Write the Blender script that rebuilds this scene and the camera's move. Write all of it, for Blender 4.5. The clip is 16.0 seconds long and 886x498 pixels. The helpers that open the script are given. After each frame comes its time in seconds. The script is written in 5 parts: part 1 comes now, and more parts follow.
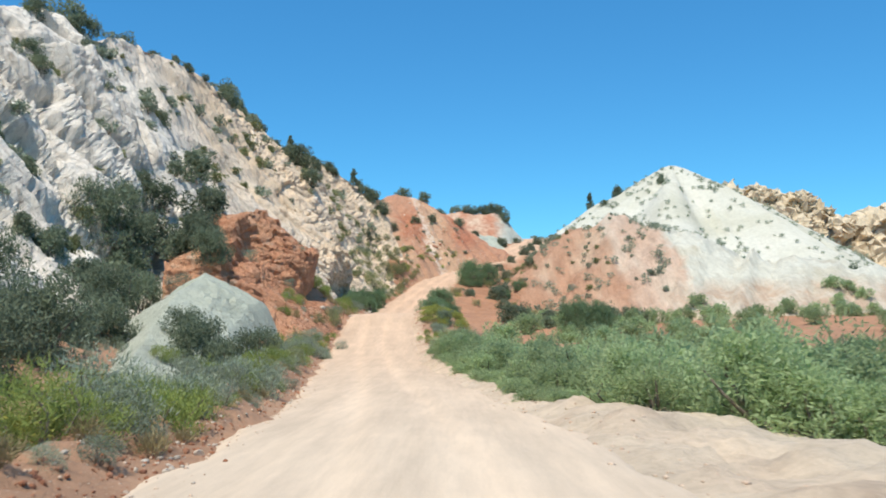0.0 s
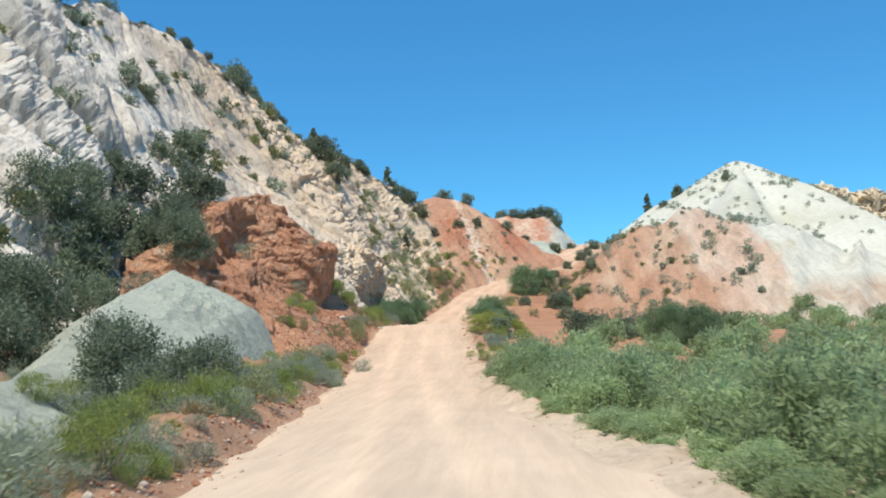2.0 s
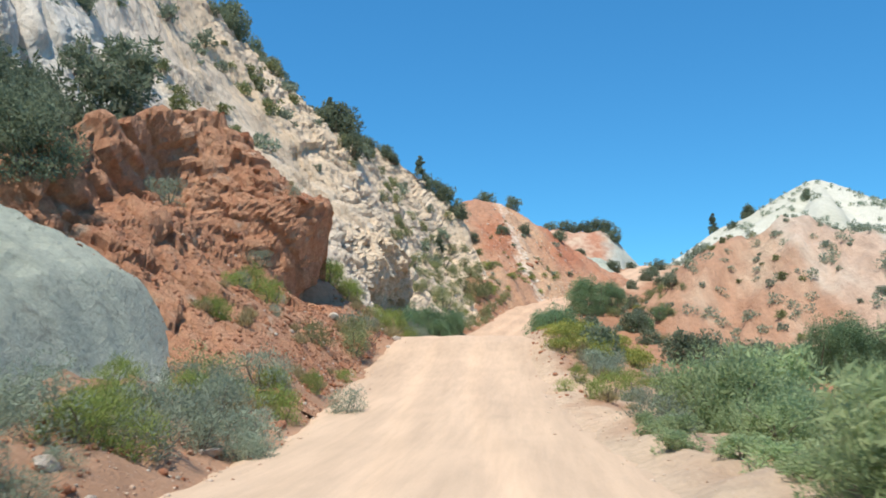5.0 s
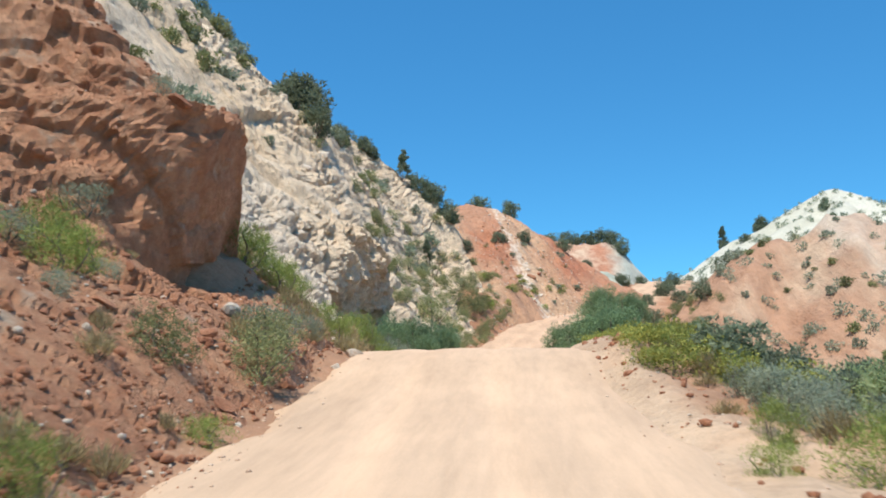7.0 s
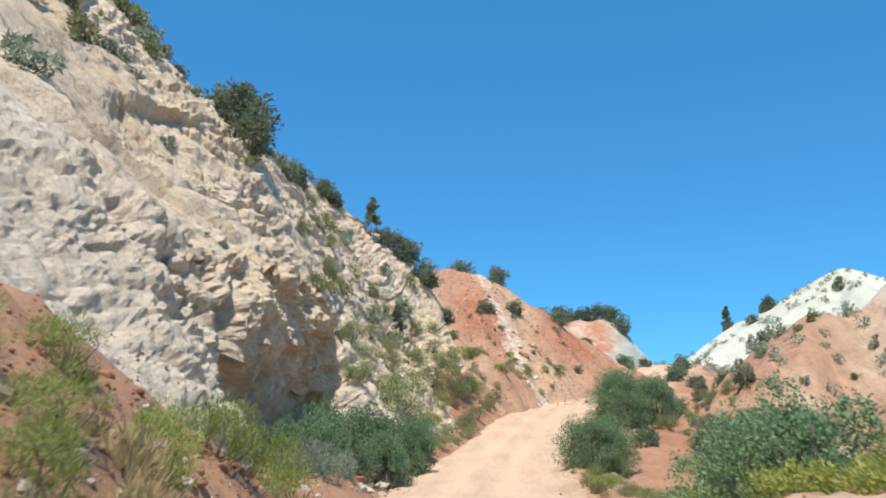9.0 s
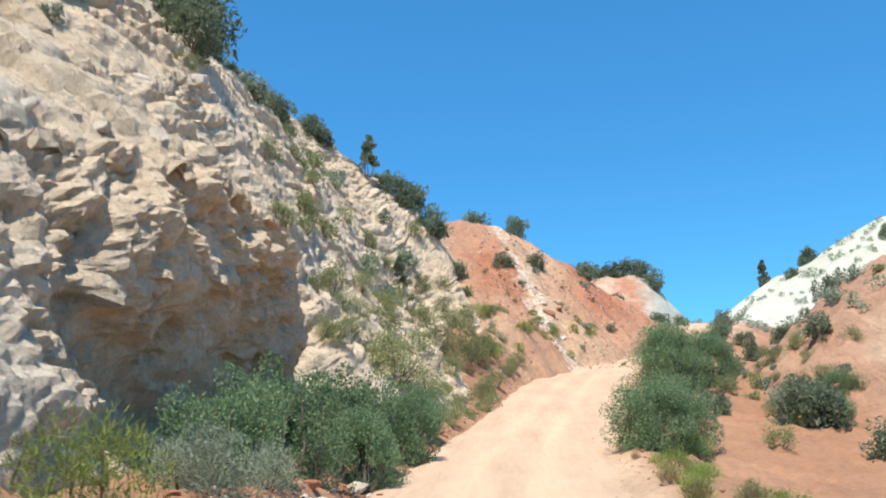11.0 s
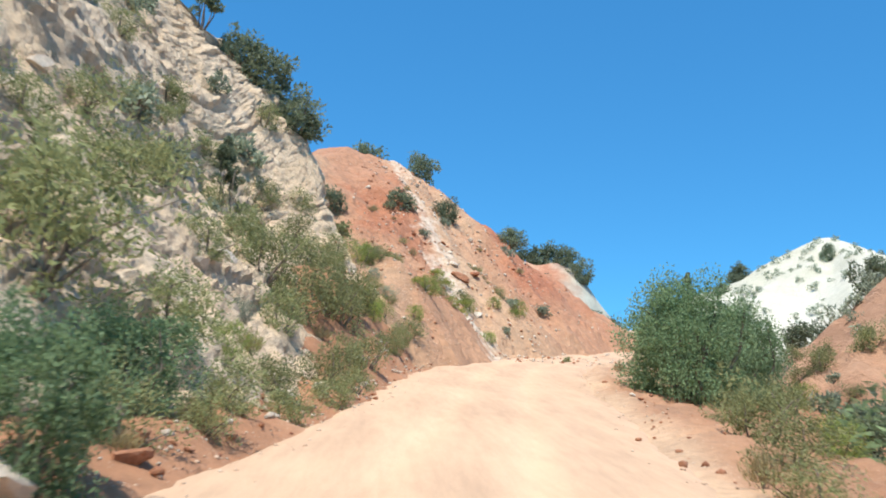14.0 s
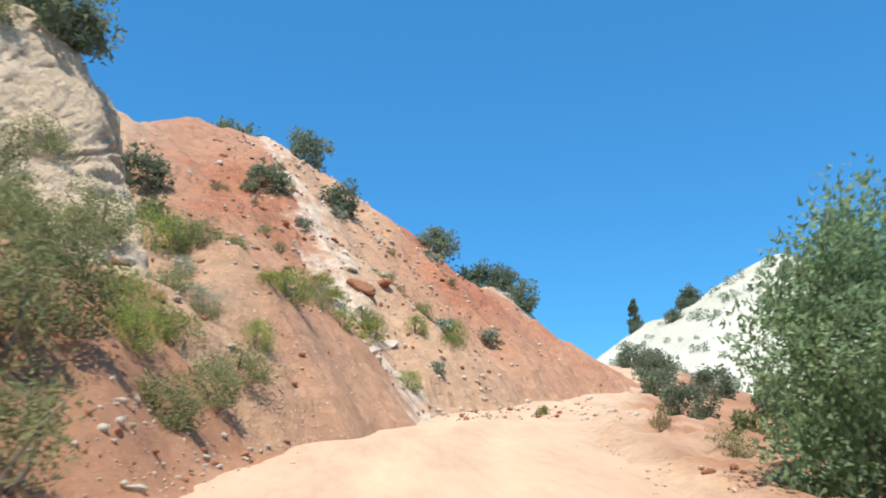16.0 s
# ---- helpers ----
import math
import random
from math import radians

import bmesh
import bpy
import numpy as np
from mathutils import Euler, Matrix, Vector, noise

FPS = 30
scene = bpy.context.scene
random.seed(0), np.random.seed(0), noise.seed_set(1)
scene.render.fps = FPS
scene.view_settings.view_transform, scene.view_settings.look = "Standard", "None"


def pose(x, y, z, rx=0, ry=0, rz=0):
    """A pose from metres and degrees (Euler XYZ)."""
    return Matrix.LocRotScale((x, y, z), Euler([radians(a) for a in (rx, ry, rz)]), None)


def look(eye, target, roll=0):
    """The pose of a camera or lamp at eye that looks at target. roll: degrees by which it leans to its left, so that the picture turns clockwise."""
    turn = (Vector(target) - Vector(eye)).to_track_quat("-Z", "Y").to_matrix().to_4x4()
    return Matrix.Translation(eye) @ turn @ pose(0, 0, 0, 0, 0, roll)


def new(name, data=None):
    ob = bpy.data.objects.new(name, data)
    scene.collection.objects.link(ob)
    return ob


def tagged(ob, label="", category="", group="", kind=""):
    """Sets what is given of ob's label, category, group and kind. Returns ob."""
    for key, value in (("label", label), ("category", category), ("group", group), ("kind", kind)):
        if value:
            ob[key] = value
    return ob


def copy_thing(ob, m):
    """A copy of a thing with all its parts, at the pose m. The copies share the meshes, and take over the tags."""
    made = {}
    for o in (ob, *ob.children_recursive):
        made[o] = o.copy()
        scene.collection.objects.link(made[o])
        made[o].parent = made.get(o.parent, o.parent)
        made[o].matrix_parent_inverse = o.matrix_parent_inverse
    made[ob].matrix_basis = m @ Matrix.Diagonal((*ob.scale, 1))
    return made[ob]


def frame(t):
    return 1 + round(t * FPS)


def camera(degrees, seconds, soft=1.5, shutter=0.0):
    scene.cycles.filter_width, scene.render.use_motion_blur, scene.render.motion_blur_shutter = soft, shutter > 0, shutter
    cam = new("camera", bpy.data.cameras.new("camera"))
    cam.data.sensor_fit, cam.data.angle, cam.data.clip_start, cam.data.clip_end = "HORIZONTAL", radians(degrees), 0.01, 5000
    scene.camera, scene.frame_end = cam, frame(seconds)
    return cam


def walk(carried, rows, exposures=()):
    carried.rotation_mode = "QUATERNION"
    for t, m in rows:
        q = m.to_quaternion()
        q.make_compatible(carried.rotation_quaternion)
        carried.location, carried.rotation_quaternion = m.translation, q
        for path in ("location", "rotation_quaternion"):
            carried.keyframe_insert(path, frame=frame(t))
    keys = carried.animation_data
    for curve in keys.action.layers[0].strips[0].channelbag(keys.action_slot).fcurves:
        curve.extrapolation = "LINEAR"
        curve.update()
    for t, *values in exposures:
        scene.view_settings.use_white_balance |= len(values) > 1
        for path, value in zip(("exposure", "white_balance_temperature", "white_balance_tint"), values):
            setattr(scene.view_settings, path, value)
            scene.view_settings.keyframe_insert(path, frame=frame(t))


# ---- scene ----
# The drive: seconds, eye (x, y, z), yaw, pitch, roll in degrees.
cam = camera(55.4, 16.0, soft=1.8, shutter=0.25)
ROWS = [
    (0.0, 1.731, 0.871, 1.500, 0.58, 3.36, -0.98),
    (0.5, 1.681, 5.198, 1.104, 2.23, 4.20, -2.52),
    (1.0, 1.182, 10.103, 1.063, 3.01, 3.91, -1.09),
    (1.5, 0.963, 14.379, 0.685, 3.16, 4.31, -1.11),
    (2.0, 0.666, 18.758, 0.466, 3.41, 4.76, -2.44),
    (2.5, 0.208, 23.108, 0.175, 3.92, 5.45, -1.89),
    (3.0, -0.213, 27.265, -0.011, 4.65, 5.78, -1.32),
    (3.5, -0.685, 31.322, -0.214, 5.20, 6.04, -0.64),
    (6.0, -2.971, 50.339, -0.746, 5.51, 7.69, -0.14),
    (6.5, -3.379, 54.484, -0.789, 5.03, 8.14, -0.45),
    (7.0, -3.788, 58.748, -0.714, 4.60, 8.81, -0.74),
    (7.5, -4.153, 62.979, -0.608, 4.31, 10.09, -0.72),
    (8.0, -4.505, 67.287, -0.381, 3.81, 11.50, 0.22),
    (8.5, -4.745, 71.511, -0.026, 3.18, 13.21, 0.47),
    (9.7, -4.86, 80.2, 1.42, 3.40, 14.9, -0.20),
    (11.0, -4.958, 86.501, 1.191, 4.24, 12.45, -1.30),
    (11.5, -5.217, 90.008, 1.293, 4.15, 9.53, -2.31),
    (12.0, -5.431, 93.593, 1.144, 3.33, 8.43, -2.11),
    (12.5, -5.511, 97.605, 1.145, 1.72, 8.47, -1.64),
    (13.0, -5.481, 101.731, 1.155, -0.33, 9.46, -0.61),
    (13.5, -5.298, 106.193, 1.270, -1.89, 11.23, 1.23),
    (14.0, -5.104, 110.939, 1.547, -3.19, 13.28, 3.09),
    (14.5, -4.765, 115.748, 1.989, -4.18, 15.04, 3.29),
    (15.0, -4.243, 120.498, 2.586, -5.41, 16.49, 2.48),
    (15.5, -3.612, 124.553, 3.098, -6.82, 16.72, 1.57),
    (16.0, -2.921, 128.906, 3.735, -8.78, 16.67, -0.73),
]
walk(cam, [(t, pose(x, y, z, 0, 0, yaw) @ pose(0, 0, 0, 90 + pitch) @ pose(0, 0, 0, 0, 0, roll)) for t, x, y, z, yaw, pitch, roll in ROWS],
     exposures=((0.0, 0.05), (7.0, 0.12), (9.0, 0.2), (11.0, 0.33), (16.0, 0.33)))


# ---- world, sun, exposure ----
SUN_DIR = Vector((-0.13, -0.40, 0.91)).normalized()
world = bpy.data.worlds.new("sky")
scene.world = world
world.use_nodes = True
wn = world.node_tree.nodes
sky = wn.new("ShaderNodeTexSky")
sky.sky_type = 'NISHITA'
sky.sun_disc = False
sky.sun_elevation = math.asin(SUN_DIR.z)
sky.sun_rotation = math.atan2(SUN_DIR.x, SUN_DIR.y)
sky.altitude = 1700.0
sky.air_density = 1.0
sky.dust_density = 0.6
sky.ozone_density = 2.0
tint = wn.new("ShaderNodeMix")
tint.data_type, tint.blend_type = 'RGBA', 'MULTIPLY'
tint.inputs[0].default_value = 1.0
tint.inputs[7].default_value = (0.29, 0.70, 0.82, 1)
clear = wn.new("ShaderNodeMix")
clear.data_type, clear.blend_type = 'RGBA', 'ADD'
clear.inputs[0].default_value = 1.0
clear.inputs[7].default_value = (0.07, 0.60, 1.60, 1)
world.node_tree.links.new(sky.outputs[0], tint.inputs[6])
world.node_tree.links.new(tint.outputs[2], clear.inputs[6])
world.node_tree.links.new(clear.outputs[2], wn["Background"].inputs[0])
wn["Background"].inputs[1].default_value = 0.14
sun_data = bpy.data.lights.new("sun", 'SUN')
sun_data.energy, sun_data.angle, sun_data.color = 5.0, radians(0.53), (1.0, 0.94, 0.84)
sun = new("sun", sun_data)
sun.matrix_world = look(SUN_DIR * 100, (0, 0, 0))


# ---- numpy noise ----
def hash3(ix, iy, iz, k=0):
    n = (ix.astype(np.int64) * 374761393 + iy.astype(np.int64) * 668265263 + iz.astype(np.int64) * 2147483647 + k * 1274126177) & 0xFFFFFFFF
    n = ((n ^ (n >> 13)) * 1274126177) & 0xFFFFFFFF
    n = ((n ^ (n >> 16)) * 2246822519) & 0xFFFFFFFF
    return ((n ^ (n >> 15)) & 0xFFFFFF) / float(0xFFFFFF)


def vnoise(p, k=0):
    """Smooth noise from -1 to 1 at rows of points."""
    i = np.floor(p).astype(np.int64)
    f = p - i
    f = f * f * f * (f * (f * 6 - 15) + 10)
    out = 0
    for dx in (0, 1):
        for dy in (0, 1):
            for dz in (0, 1):
                w = (f[:, 0] if dx else 1 - f[:, 0]) * (f[:, 1] if dy else 1 - f[:, 1]) * (f[:, 2] if dz else 1 - f[:, 2])
                out = out + w * hash3(i[:, 0] + dx, i[:, 1] + dy, i[:, 2] + dz, k)
    return out * 2 - 1


def fbm(p, octaves=4, k=0, gain=0.5):
    out, amp = 0, 1.0
    for o in range(octaves):
        out = out + amp * vnoise(p * 2.03 ** o + 17.3 * o, k + o)
        amp *= gain
    return out


def ridged(p, octaves=4, k=0, gain=0.5):
    out, amp = 0, 1.0
    for o in range(octaves):
        out = out + amp * (1 - 2 * np.abs(vnoise(p * 2.03 ** o + 11.7 * o, k + o)))
        amp *= gain
    return out


def blocks(p, k=0):
    """Fractured rock: a random value with its own tilt for the nearest cell, and the distance to its edge."""
    i = np.floor(p).astype(np.int64)
    best, second, value = np.full(len(p), 9.0), np.full(len(p), 9.0), np.zeros(len(p))
    for dx in (-1, 0, 1):
        for dy in (-1, 0, 1):
            for dz in (-1, 0, 1):
                c = (i[:, 0] + dx, i[:, 1] + dy, i[:, 2] + dz)
                off = p - np.stack([c[a] + hash3(*c, k + a) for a in range(3)], 1)
                d = (off ** 2).sum(1)
                near = d < best
                second = np.where(near, best, np.minimum(second, d))
                face = hash3(*c, k + 7) + sum(off[:, a] * (hash3(*c, k + 20 + a) - 0.5) for a in range(3)) * 1.1
                value = np.where(near, face, value)
                best = np.minimum(best, d)
    return value, np.sqrt(second) - np.sqrt(best)


def smooth(a, b, x):
    t = np.clip((x - a) / (b - a), 0, 1)
    return t * t * (3 - 2 * t)


def curve(ys, vs, y):
    """Values along y, eased between the given stations."""
    ys, vs = np.asarray(ys, float), np.asarray(vs, float)
    d = np.gradient(vs, ys)
    y = np.clip(y, ys[0], ys[-1])
    n = np.clip(np.searchsorted(ys, y) - 1, 0, len(ys) - 2)
    h = ys[n + 1] - ys[n]
    t = (y - ys[n]) / h
    return ((2 * t**3 - 3 * t**2 + 1) * vs[n] + (t**3 - 2 * t**2 + t) * h * d[n] + (3 * t**2 - 2 * t**3) * vs[n + 1] + (t**3 - t**2) * h * d[n + 1])


# ---- materials ----
def material(name, build):
    m = bpy.data.materials.new(name)
    m.use_nodes = True
    nt = m.node_tree
    bsdf = nt.nodes["Principled BSDF"]
    build(nt, bsdf)
    return m


def node(nt, kind, **values):
    n = nt.nodes.new(kind)
    for key, value in values.items():
        n.inputs[key].default_value = value
    return n


def where(nt):
    g = nt.nodes.new("ShaderNodeNewGeometry")
    return g.outputs["Position"]


def stretched(nt, src, scale, rotation=(0, 0, 0)):
    m = nt.nodes.new("ShaderNodeMapping")
    m.inputs["Rotation"].default_value = rotation
    m.inputs["Scale"].default_value = scale
    nt.links.new(src, m.inputs["Vector"])
    return m.outputs[0]


def noise_out(nt, src, scale, detail=6.0, rough=0.6):
    n = node(nt, "ShaderNodeTexNoise", Scale=scale, Detail=detail, Roughness=rough)
    nt.links.new(src, n.inputs["Vector"])
    return n.outputs["Fac"]


def ramp(nt, fac, stops):
    r = nt.nodes.new("ShaderNodeValToRGB")
    while len(r.color_ramp.elements) < len(stops):
        r.color_ramp.elements.new(0.5)
    for e, (at, col) in zip(r.color_ramp.elements, stops):
        e.position = at
        e.color = (*col, 1) if len(col) == 3 else (col[0],) * 3 + (1,)
    nt.links.new(fac, r.inputs["Fac"])
    return r.outputs["Color"]


def mix(nt, fac, a, b, how='MIX'):
    m = nt.nodes.new("ShaderNodeMix")
    m.data_type, m.blend_type = 'RGBA', how
    for sock, v in ((m.inputs[0], fac), (m.inputs[6], a), (m.inputs[7], b)):
        if isinstance(v, (int, float)):
            sock.default_value = v
        elif isinstance(v, tuple):
            sock.default_value = (*v, 1)
        else:
            nt.links.new(v, sock)
    return m.outputs[2]


def bump(nt, bsdf, layers):
    last = None
    for height, strength, distance in layers:
        b = node(nt, "ShaderNodeBump", Strength=strength, Distance=distance)
        nt.links.new(height, b.inputs["Height"])
        if last:
            nt.links.new(last, b.inputs["Normal"])
        last = b.outputs["Normal"]
    nt.links.new(last, bsdf.inputs["Normal"])


def by_distance(nt, pos, near, far):
    """0 to 1 along the valley from near to far metres."""
    sep = nt.nodes.new("ShaderNodeSeparateXYZ")
    nt.links.new(pos, sep.inputs[0])
    m = nt.nodes.new("ShaderNodeMapRange")
    m.inputs["From Min"].default_value, m.inputs["From Max"].default_value = near, far
    nt.links.new(sep.outputs["Y"], m.inputs["Value"])
    return m.outputs[0]


def rock_mat(name, light, middle, dark, stain, scale=0.5, stretch=(1, 1, 0.5), stain_from=0.55, rough=0.9, grit=1.0, warm=None):
    """Weathered rock: broad tone, streaks, stains, cracks and grain, with crevice and pit shade in the colour."""
    def build(nt, bsdf):
        pos = where(nt)
        st = stretched(nt, pos, stretch)
        if warm:
            st = stretched(nt, pos, stretch, (radians(35), 0, 0))
        broad = noise_out(nt, st, scale * 0.35, 5)
        fine = noise_out(nt, st, scale * 4.0, 8, 0.7)
        grain = noise_out(nt, pos, scale * 34, 5, 0.7)
        col = ramp(nt, broad, [(0.30, dark), (0.47, middle), (0.62, light)])
        col2 = ramp(nt, fine, [(0.32, dark), (0.46, middle), (0.58, light)])
        col = mix(nt, 0.55, col, col2)
        if warm:
            # iron-stained rock round the bend
            tan = ramp(nt, noise_out(nt, st, scale * 0.6, 6, 0.6), [(0.32, (0.65,)), (0.52, (1.0,))])
            col = mix(nt, mix(nt, by_distance(nt, pos, 88, 106), (0, 0, 0), tan), col, mix(nt, 1.0, col, warm, 'MULTIPLY'))
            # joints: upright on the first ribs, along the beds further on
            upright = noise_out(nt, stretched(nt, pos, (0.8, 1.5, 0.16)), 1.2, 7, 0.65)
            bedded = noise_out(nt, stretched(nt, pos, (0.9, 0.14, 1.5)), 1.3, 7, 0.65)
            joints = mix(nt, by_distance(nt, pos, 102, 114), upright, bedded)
            # crevice shade painted into the colour along the joints
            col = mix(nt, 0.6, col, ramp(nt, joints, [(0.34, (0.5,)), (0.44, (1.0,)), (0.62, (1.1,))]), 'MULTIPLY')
        blot = ramp(nt, noise_out(nt, st, scale * 1.3, 7, 0.65), [(stain_from, (0,)), (stain_from + 0.12, (1,))])
        col = mix(nt, blot, col, stain)
        col = mix(nt, 0.3, col, ramp(nt, grain, [(0.3, (0.5,)), (0.6, (1.05,))]), 'MULTIPLY')
        nt.links.new(col, bsdf.inputs["Base Color"])
        bsdf.inputs["Roughness"].default_value = rough
        v = node(nt, "ShaderNodeTexVoronoi", Scale=scale * 2.6)
        v.feature = 'DISTANCE_TO_EDGE'
        nt.links.new(st, v.inputs["Vector"])
        crack = ramp(nt, v.outputs["Distance"], [(0.0, (0,)), (0.09, (1,))])
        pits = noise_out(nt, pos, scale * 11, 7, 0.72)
        # shade of the pits multiplied into the colour
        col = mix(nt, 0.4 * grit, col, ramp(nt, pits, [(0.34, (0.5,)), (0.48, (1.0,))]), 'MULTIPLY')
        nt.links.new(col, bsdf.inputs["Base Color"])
        if warm:
            fine = mix(nt, 0.6, fine, joints)
        bump(nt, bsdf, [(crack, 0.4 * grit, 0.15), (fine, 0.9 * grit, 0.5), (pits, 0.9 * grit, 0.16), (grain, 0.7 * grit, 0.05)])
    return material(name, build)


def soil_mat(name, light, middle, dark, scale=0.4, patch=None, patch_from=0.55, pebbles=0.5):
    """Loose soil: tone patches, gravel specks and grain."""
    def build(nt, bsdf):
        pos = where(nt)
        broad = noise_out(nt, pos, scale, 6)
        grain = noise_out(nt, pos, scale * 60, 6, 0.75)
        clod = noise_out(nt, pos, scale * 12, 6, 0.7)
        col = ramp(nt, broad, [(0.32, dark), (0.48, middle), (0.64, light)])
        if patch:
            blot = ramp(nt, noise_out(nt, pos, scale * 0.6, 6, 0.6), [(patch_from, (0,)), (patch_from + 0.1, (1,))])
            col = mix(nt, blot, col, patch)
        col = mix(nt, 0.4, col, ramp(nt, clod, [(0.35, (0.5,)), (0.6, (1.0,))]), 'MULTIPLY')
        v = node(nt, "ShaderNodeTexVoronoi", Scale=14.0)
        nt.links.new(pos, v.inputs["Vector"])
        speck = ramp(nt, v.outputs["Distance"], [(0.12, (1,)), (0.22, (0,))])
        col = mix(nt, mix(nt, pebbles, (0, 0, 0), speck), col, tuple(min(1, c * 1.35 + 0.03) for c in light))
        nt.links.new(col, bsdf.inputs["Base Color"])
        bsdf.inputs["Roughness"].default_value = 0.95
        bump(nt, bsdf, [(clod, 0.7, 0.15), (grain, 0.6, 0.03), (speck, 0.4, 0.03)])
    return material(name, build)


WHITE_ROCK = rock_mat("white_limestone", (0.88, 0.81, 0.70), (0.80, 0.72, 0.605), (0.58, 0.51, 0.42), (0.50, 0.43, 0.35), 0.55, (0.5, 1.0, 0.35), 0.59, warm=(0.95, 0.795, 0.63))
TAN_ROCK = rock_mat("tan_sandstone", (0.72, 0.60, 0.42), (0.62, 0.50, 0.33), (0.40, 0.31, 0.2), (0.46, 0.38, 0.27), 0.12, (1, 1, 0.35), 0.6)
RED_ROCK = rock_mat("red_sandstone", (0.76, 0.42, 0.245), (0.66, 0.31, 0.165), (0.48, 0.20, 0.105), (0.72, 0.52, 0.36), 0.7, (1, 1, 0.8), 0.58)
CLAY = rock_mat("pale_green_clay", (0.56, 0.575, 0.455), (0.49, 0.515, 0.41), (0.38, 0.40, 0.315), (0.31, 0.31, 0.25), 0.5, (1, 1, 1), 0.58, 0.95, 0.8)


def ground_mat(name, sand, earth, red, pebbles):
    """Pale wash sand that turns to red earth up the valley."""
    def build(nt, bsdf):
        pos = where(nt)
        broad = noise_out(nt, pos, 0.22, 6)
        clod = noise_out(nt, pos, 4.0, 7, 0.7)
        grain = noise_out(nt, pos, 26, 6, 0.75)
        wash = nt.nodes.new("ShaderNodeAttribute")
        wash.attribute_name = "wash"
        col = mix(nt, wash.outputs["Fac"], earth, sand)
        col = mix(nt, by_distance(nt, pos, 55, 130), col, red)
        spill = nt.nodes.new("ShaderNodeAttribute")
        spill.attribute_name = "dust"
        dusty = mix(nt, by_distance(nt, pos, 20, 110), (0.60, 0.48, 0.345), (0.60, 0.405, 0.26))
        col = mix(nt, spill.outputs["Fac"], col, dusty)
        col = mix(nt, 0.55, col, ramp(nt, broad, [(0.34, (0.62,)), (0.5, (0.9,)), (0.62, (1.1,))]), 'MULTIPLY')
        col = mix(nt, 0.4, col, ramp(nt, clod, [(0.36, (0.55,)), (0.58, (1.05,))]), 'MULTIPLY')
        v = node(nt, "ShaderNodeTexVoronoi", Scale=11.0)
        nt.links.new(pos, v.inputs["Vector"])
        speck = ramp(nt, v.outputs["Distance"], [(0.10, (1,)), (0.2, (0,))])
        col = mix(nt, mix(nt, pebbles, (0, 0, 0), speck), col, (0.74, 0.62, 0.48))
        nt.links.new(col, bsdf.inputs["Base Color"])
        bsdf.inputs["Roughness"].default_value = 0.95
        bump(nt, bsdf, [(clod, 0.6, 0.12), (grain, 0.5, 0.03), (speck, 0.4 * pebbles, 0.03)])
    return material(name, build)


def dust_build(nt, bsdf):
    pos = where(nt)
    along = stretched(nt, pos, (1.0, 0.07, 1.0))
    streak = noise_out(nt, along, 1.1, 5, 0.55)
    fine = noise_out(nt, along, 6.0, 5, 0.6)
    patchy = noise_out(nt, pos, 0.3, 6, 0.6)
    grain = noise_out(nt, pos, 30, 6, 0.75)
    col = mix(nt, by_distance(nt, pos, 12, 55), (0.60, 0.475, 0.345), (0.575, 0.41, 0.275))
    col = mix(nt, by_distance(nt, pos, 60, 130), col, (0.565, 0.375, 0.245))
    worn = nt.nodes.new("ShaderNodeAttribute")
    worn.attribute_name = "worn"
    col = mix(nt, mix(nt, 0.8, (0, 0, 0), worn.outputs["Fac"]), col, mix(nt, 1.0, col, (1.14, 1.13, 1.12), 'MULTIPLY'))
    col = mix(nt, 0.4, col, ramp(nt, streak, [(0.34, (0.74,)), (0.5, (0.98,)), (0.62, (1.12,))]), 'MULTIPLY')
    col = mix(nt, 0.35, col, ramp(nt, fine, [(0.36, (0.8,)), (0.6, (1.08,))]), 'MULTIPLY')
    col = mix(nt, 0.2, col, ramp(nt, patchy, [(0.38, (0.75,)), (0.6, (1.1,))]), 'MULTIPLY')
    col = mix(nt, 0.2, col, ramp(nt, grain, [(0.3, (0.5,)), (0.6, (1.1,))]), 'MULTIPLY')
    nt.links.new(col, bsdf.inputs["Base Color"])
    bsdf.inputs["Roughness"].default_value = 0.95
    bump(nt, bsdf, [(fine, 0.25, 0.04), (grain, 0.3, 0.015)])


DUST = material("road_dust", dust_build)
EARTH = ground_mat("verge_earth", (0.54, 0.44, 0.32), (0.40, 0.225, 0.13), (0.39, 0.19, 0.10), 0.28)


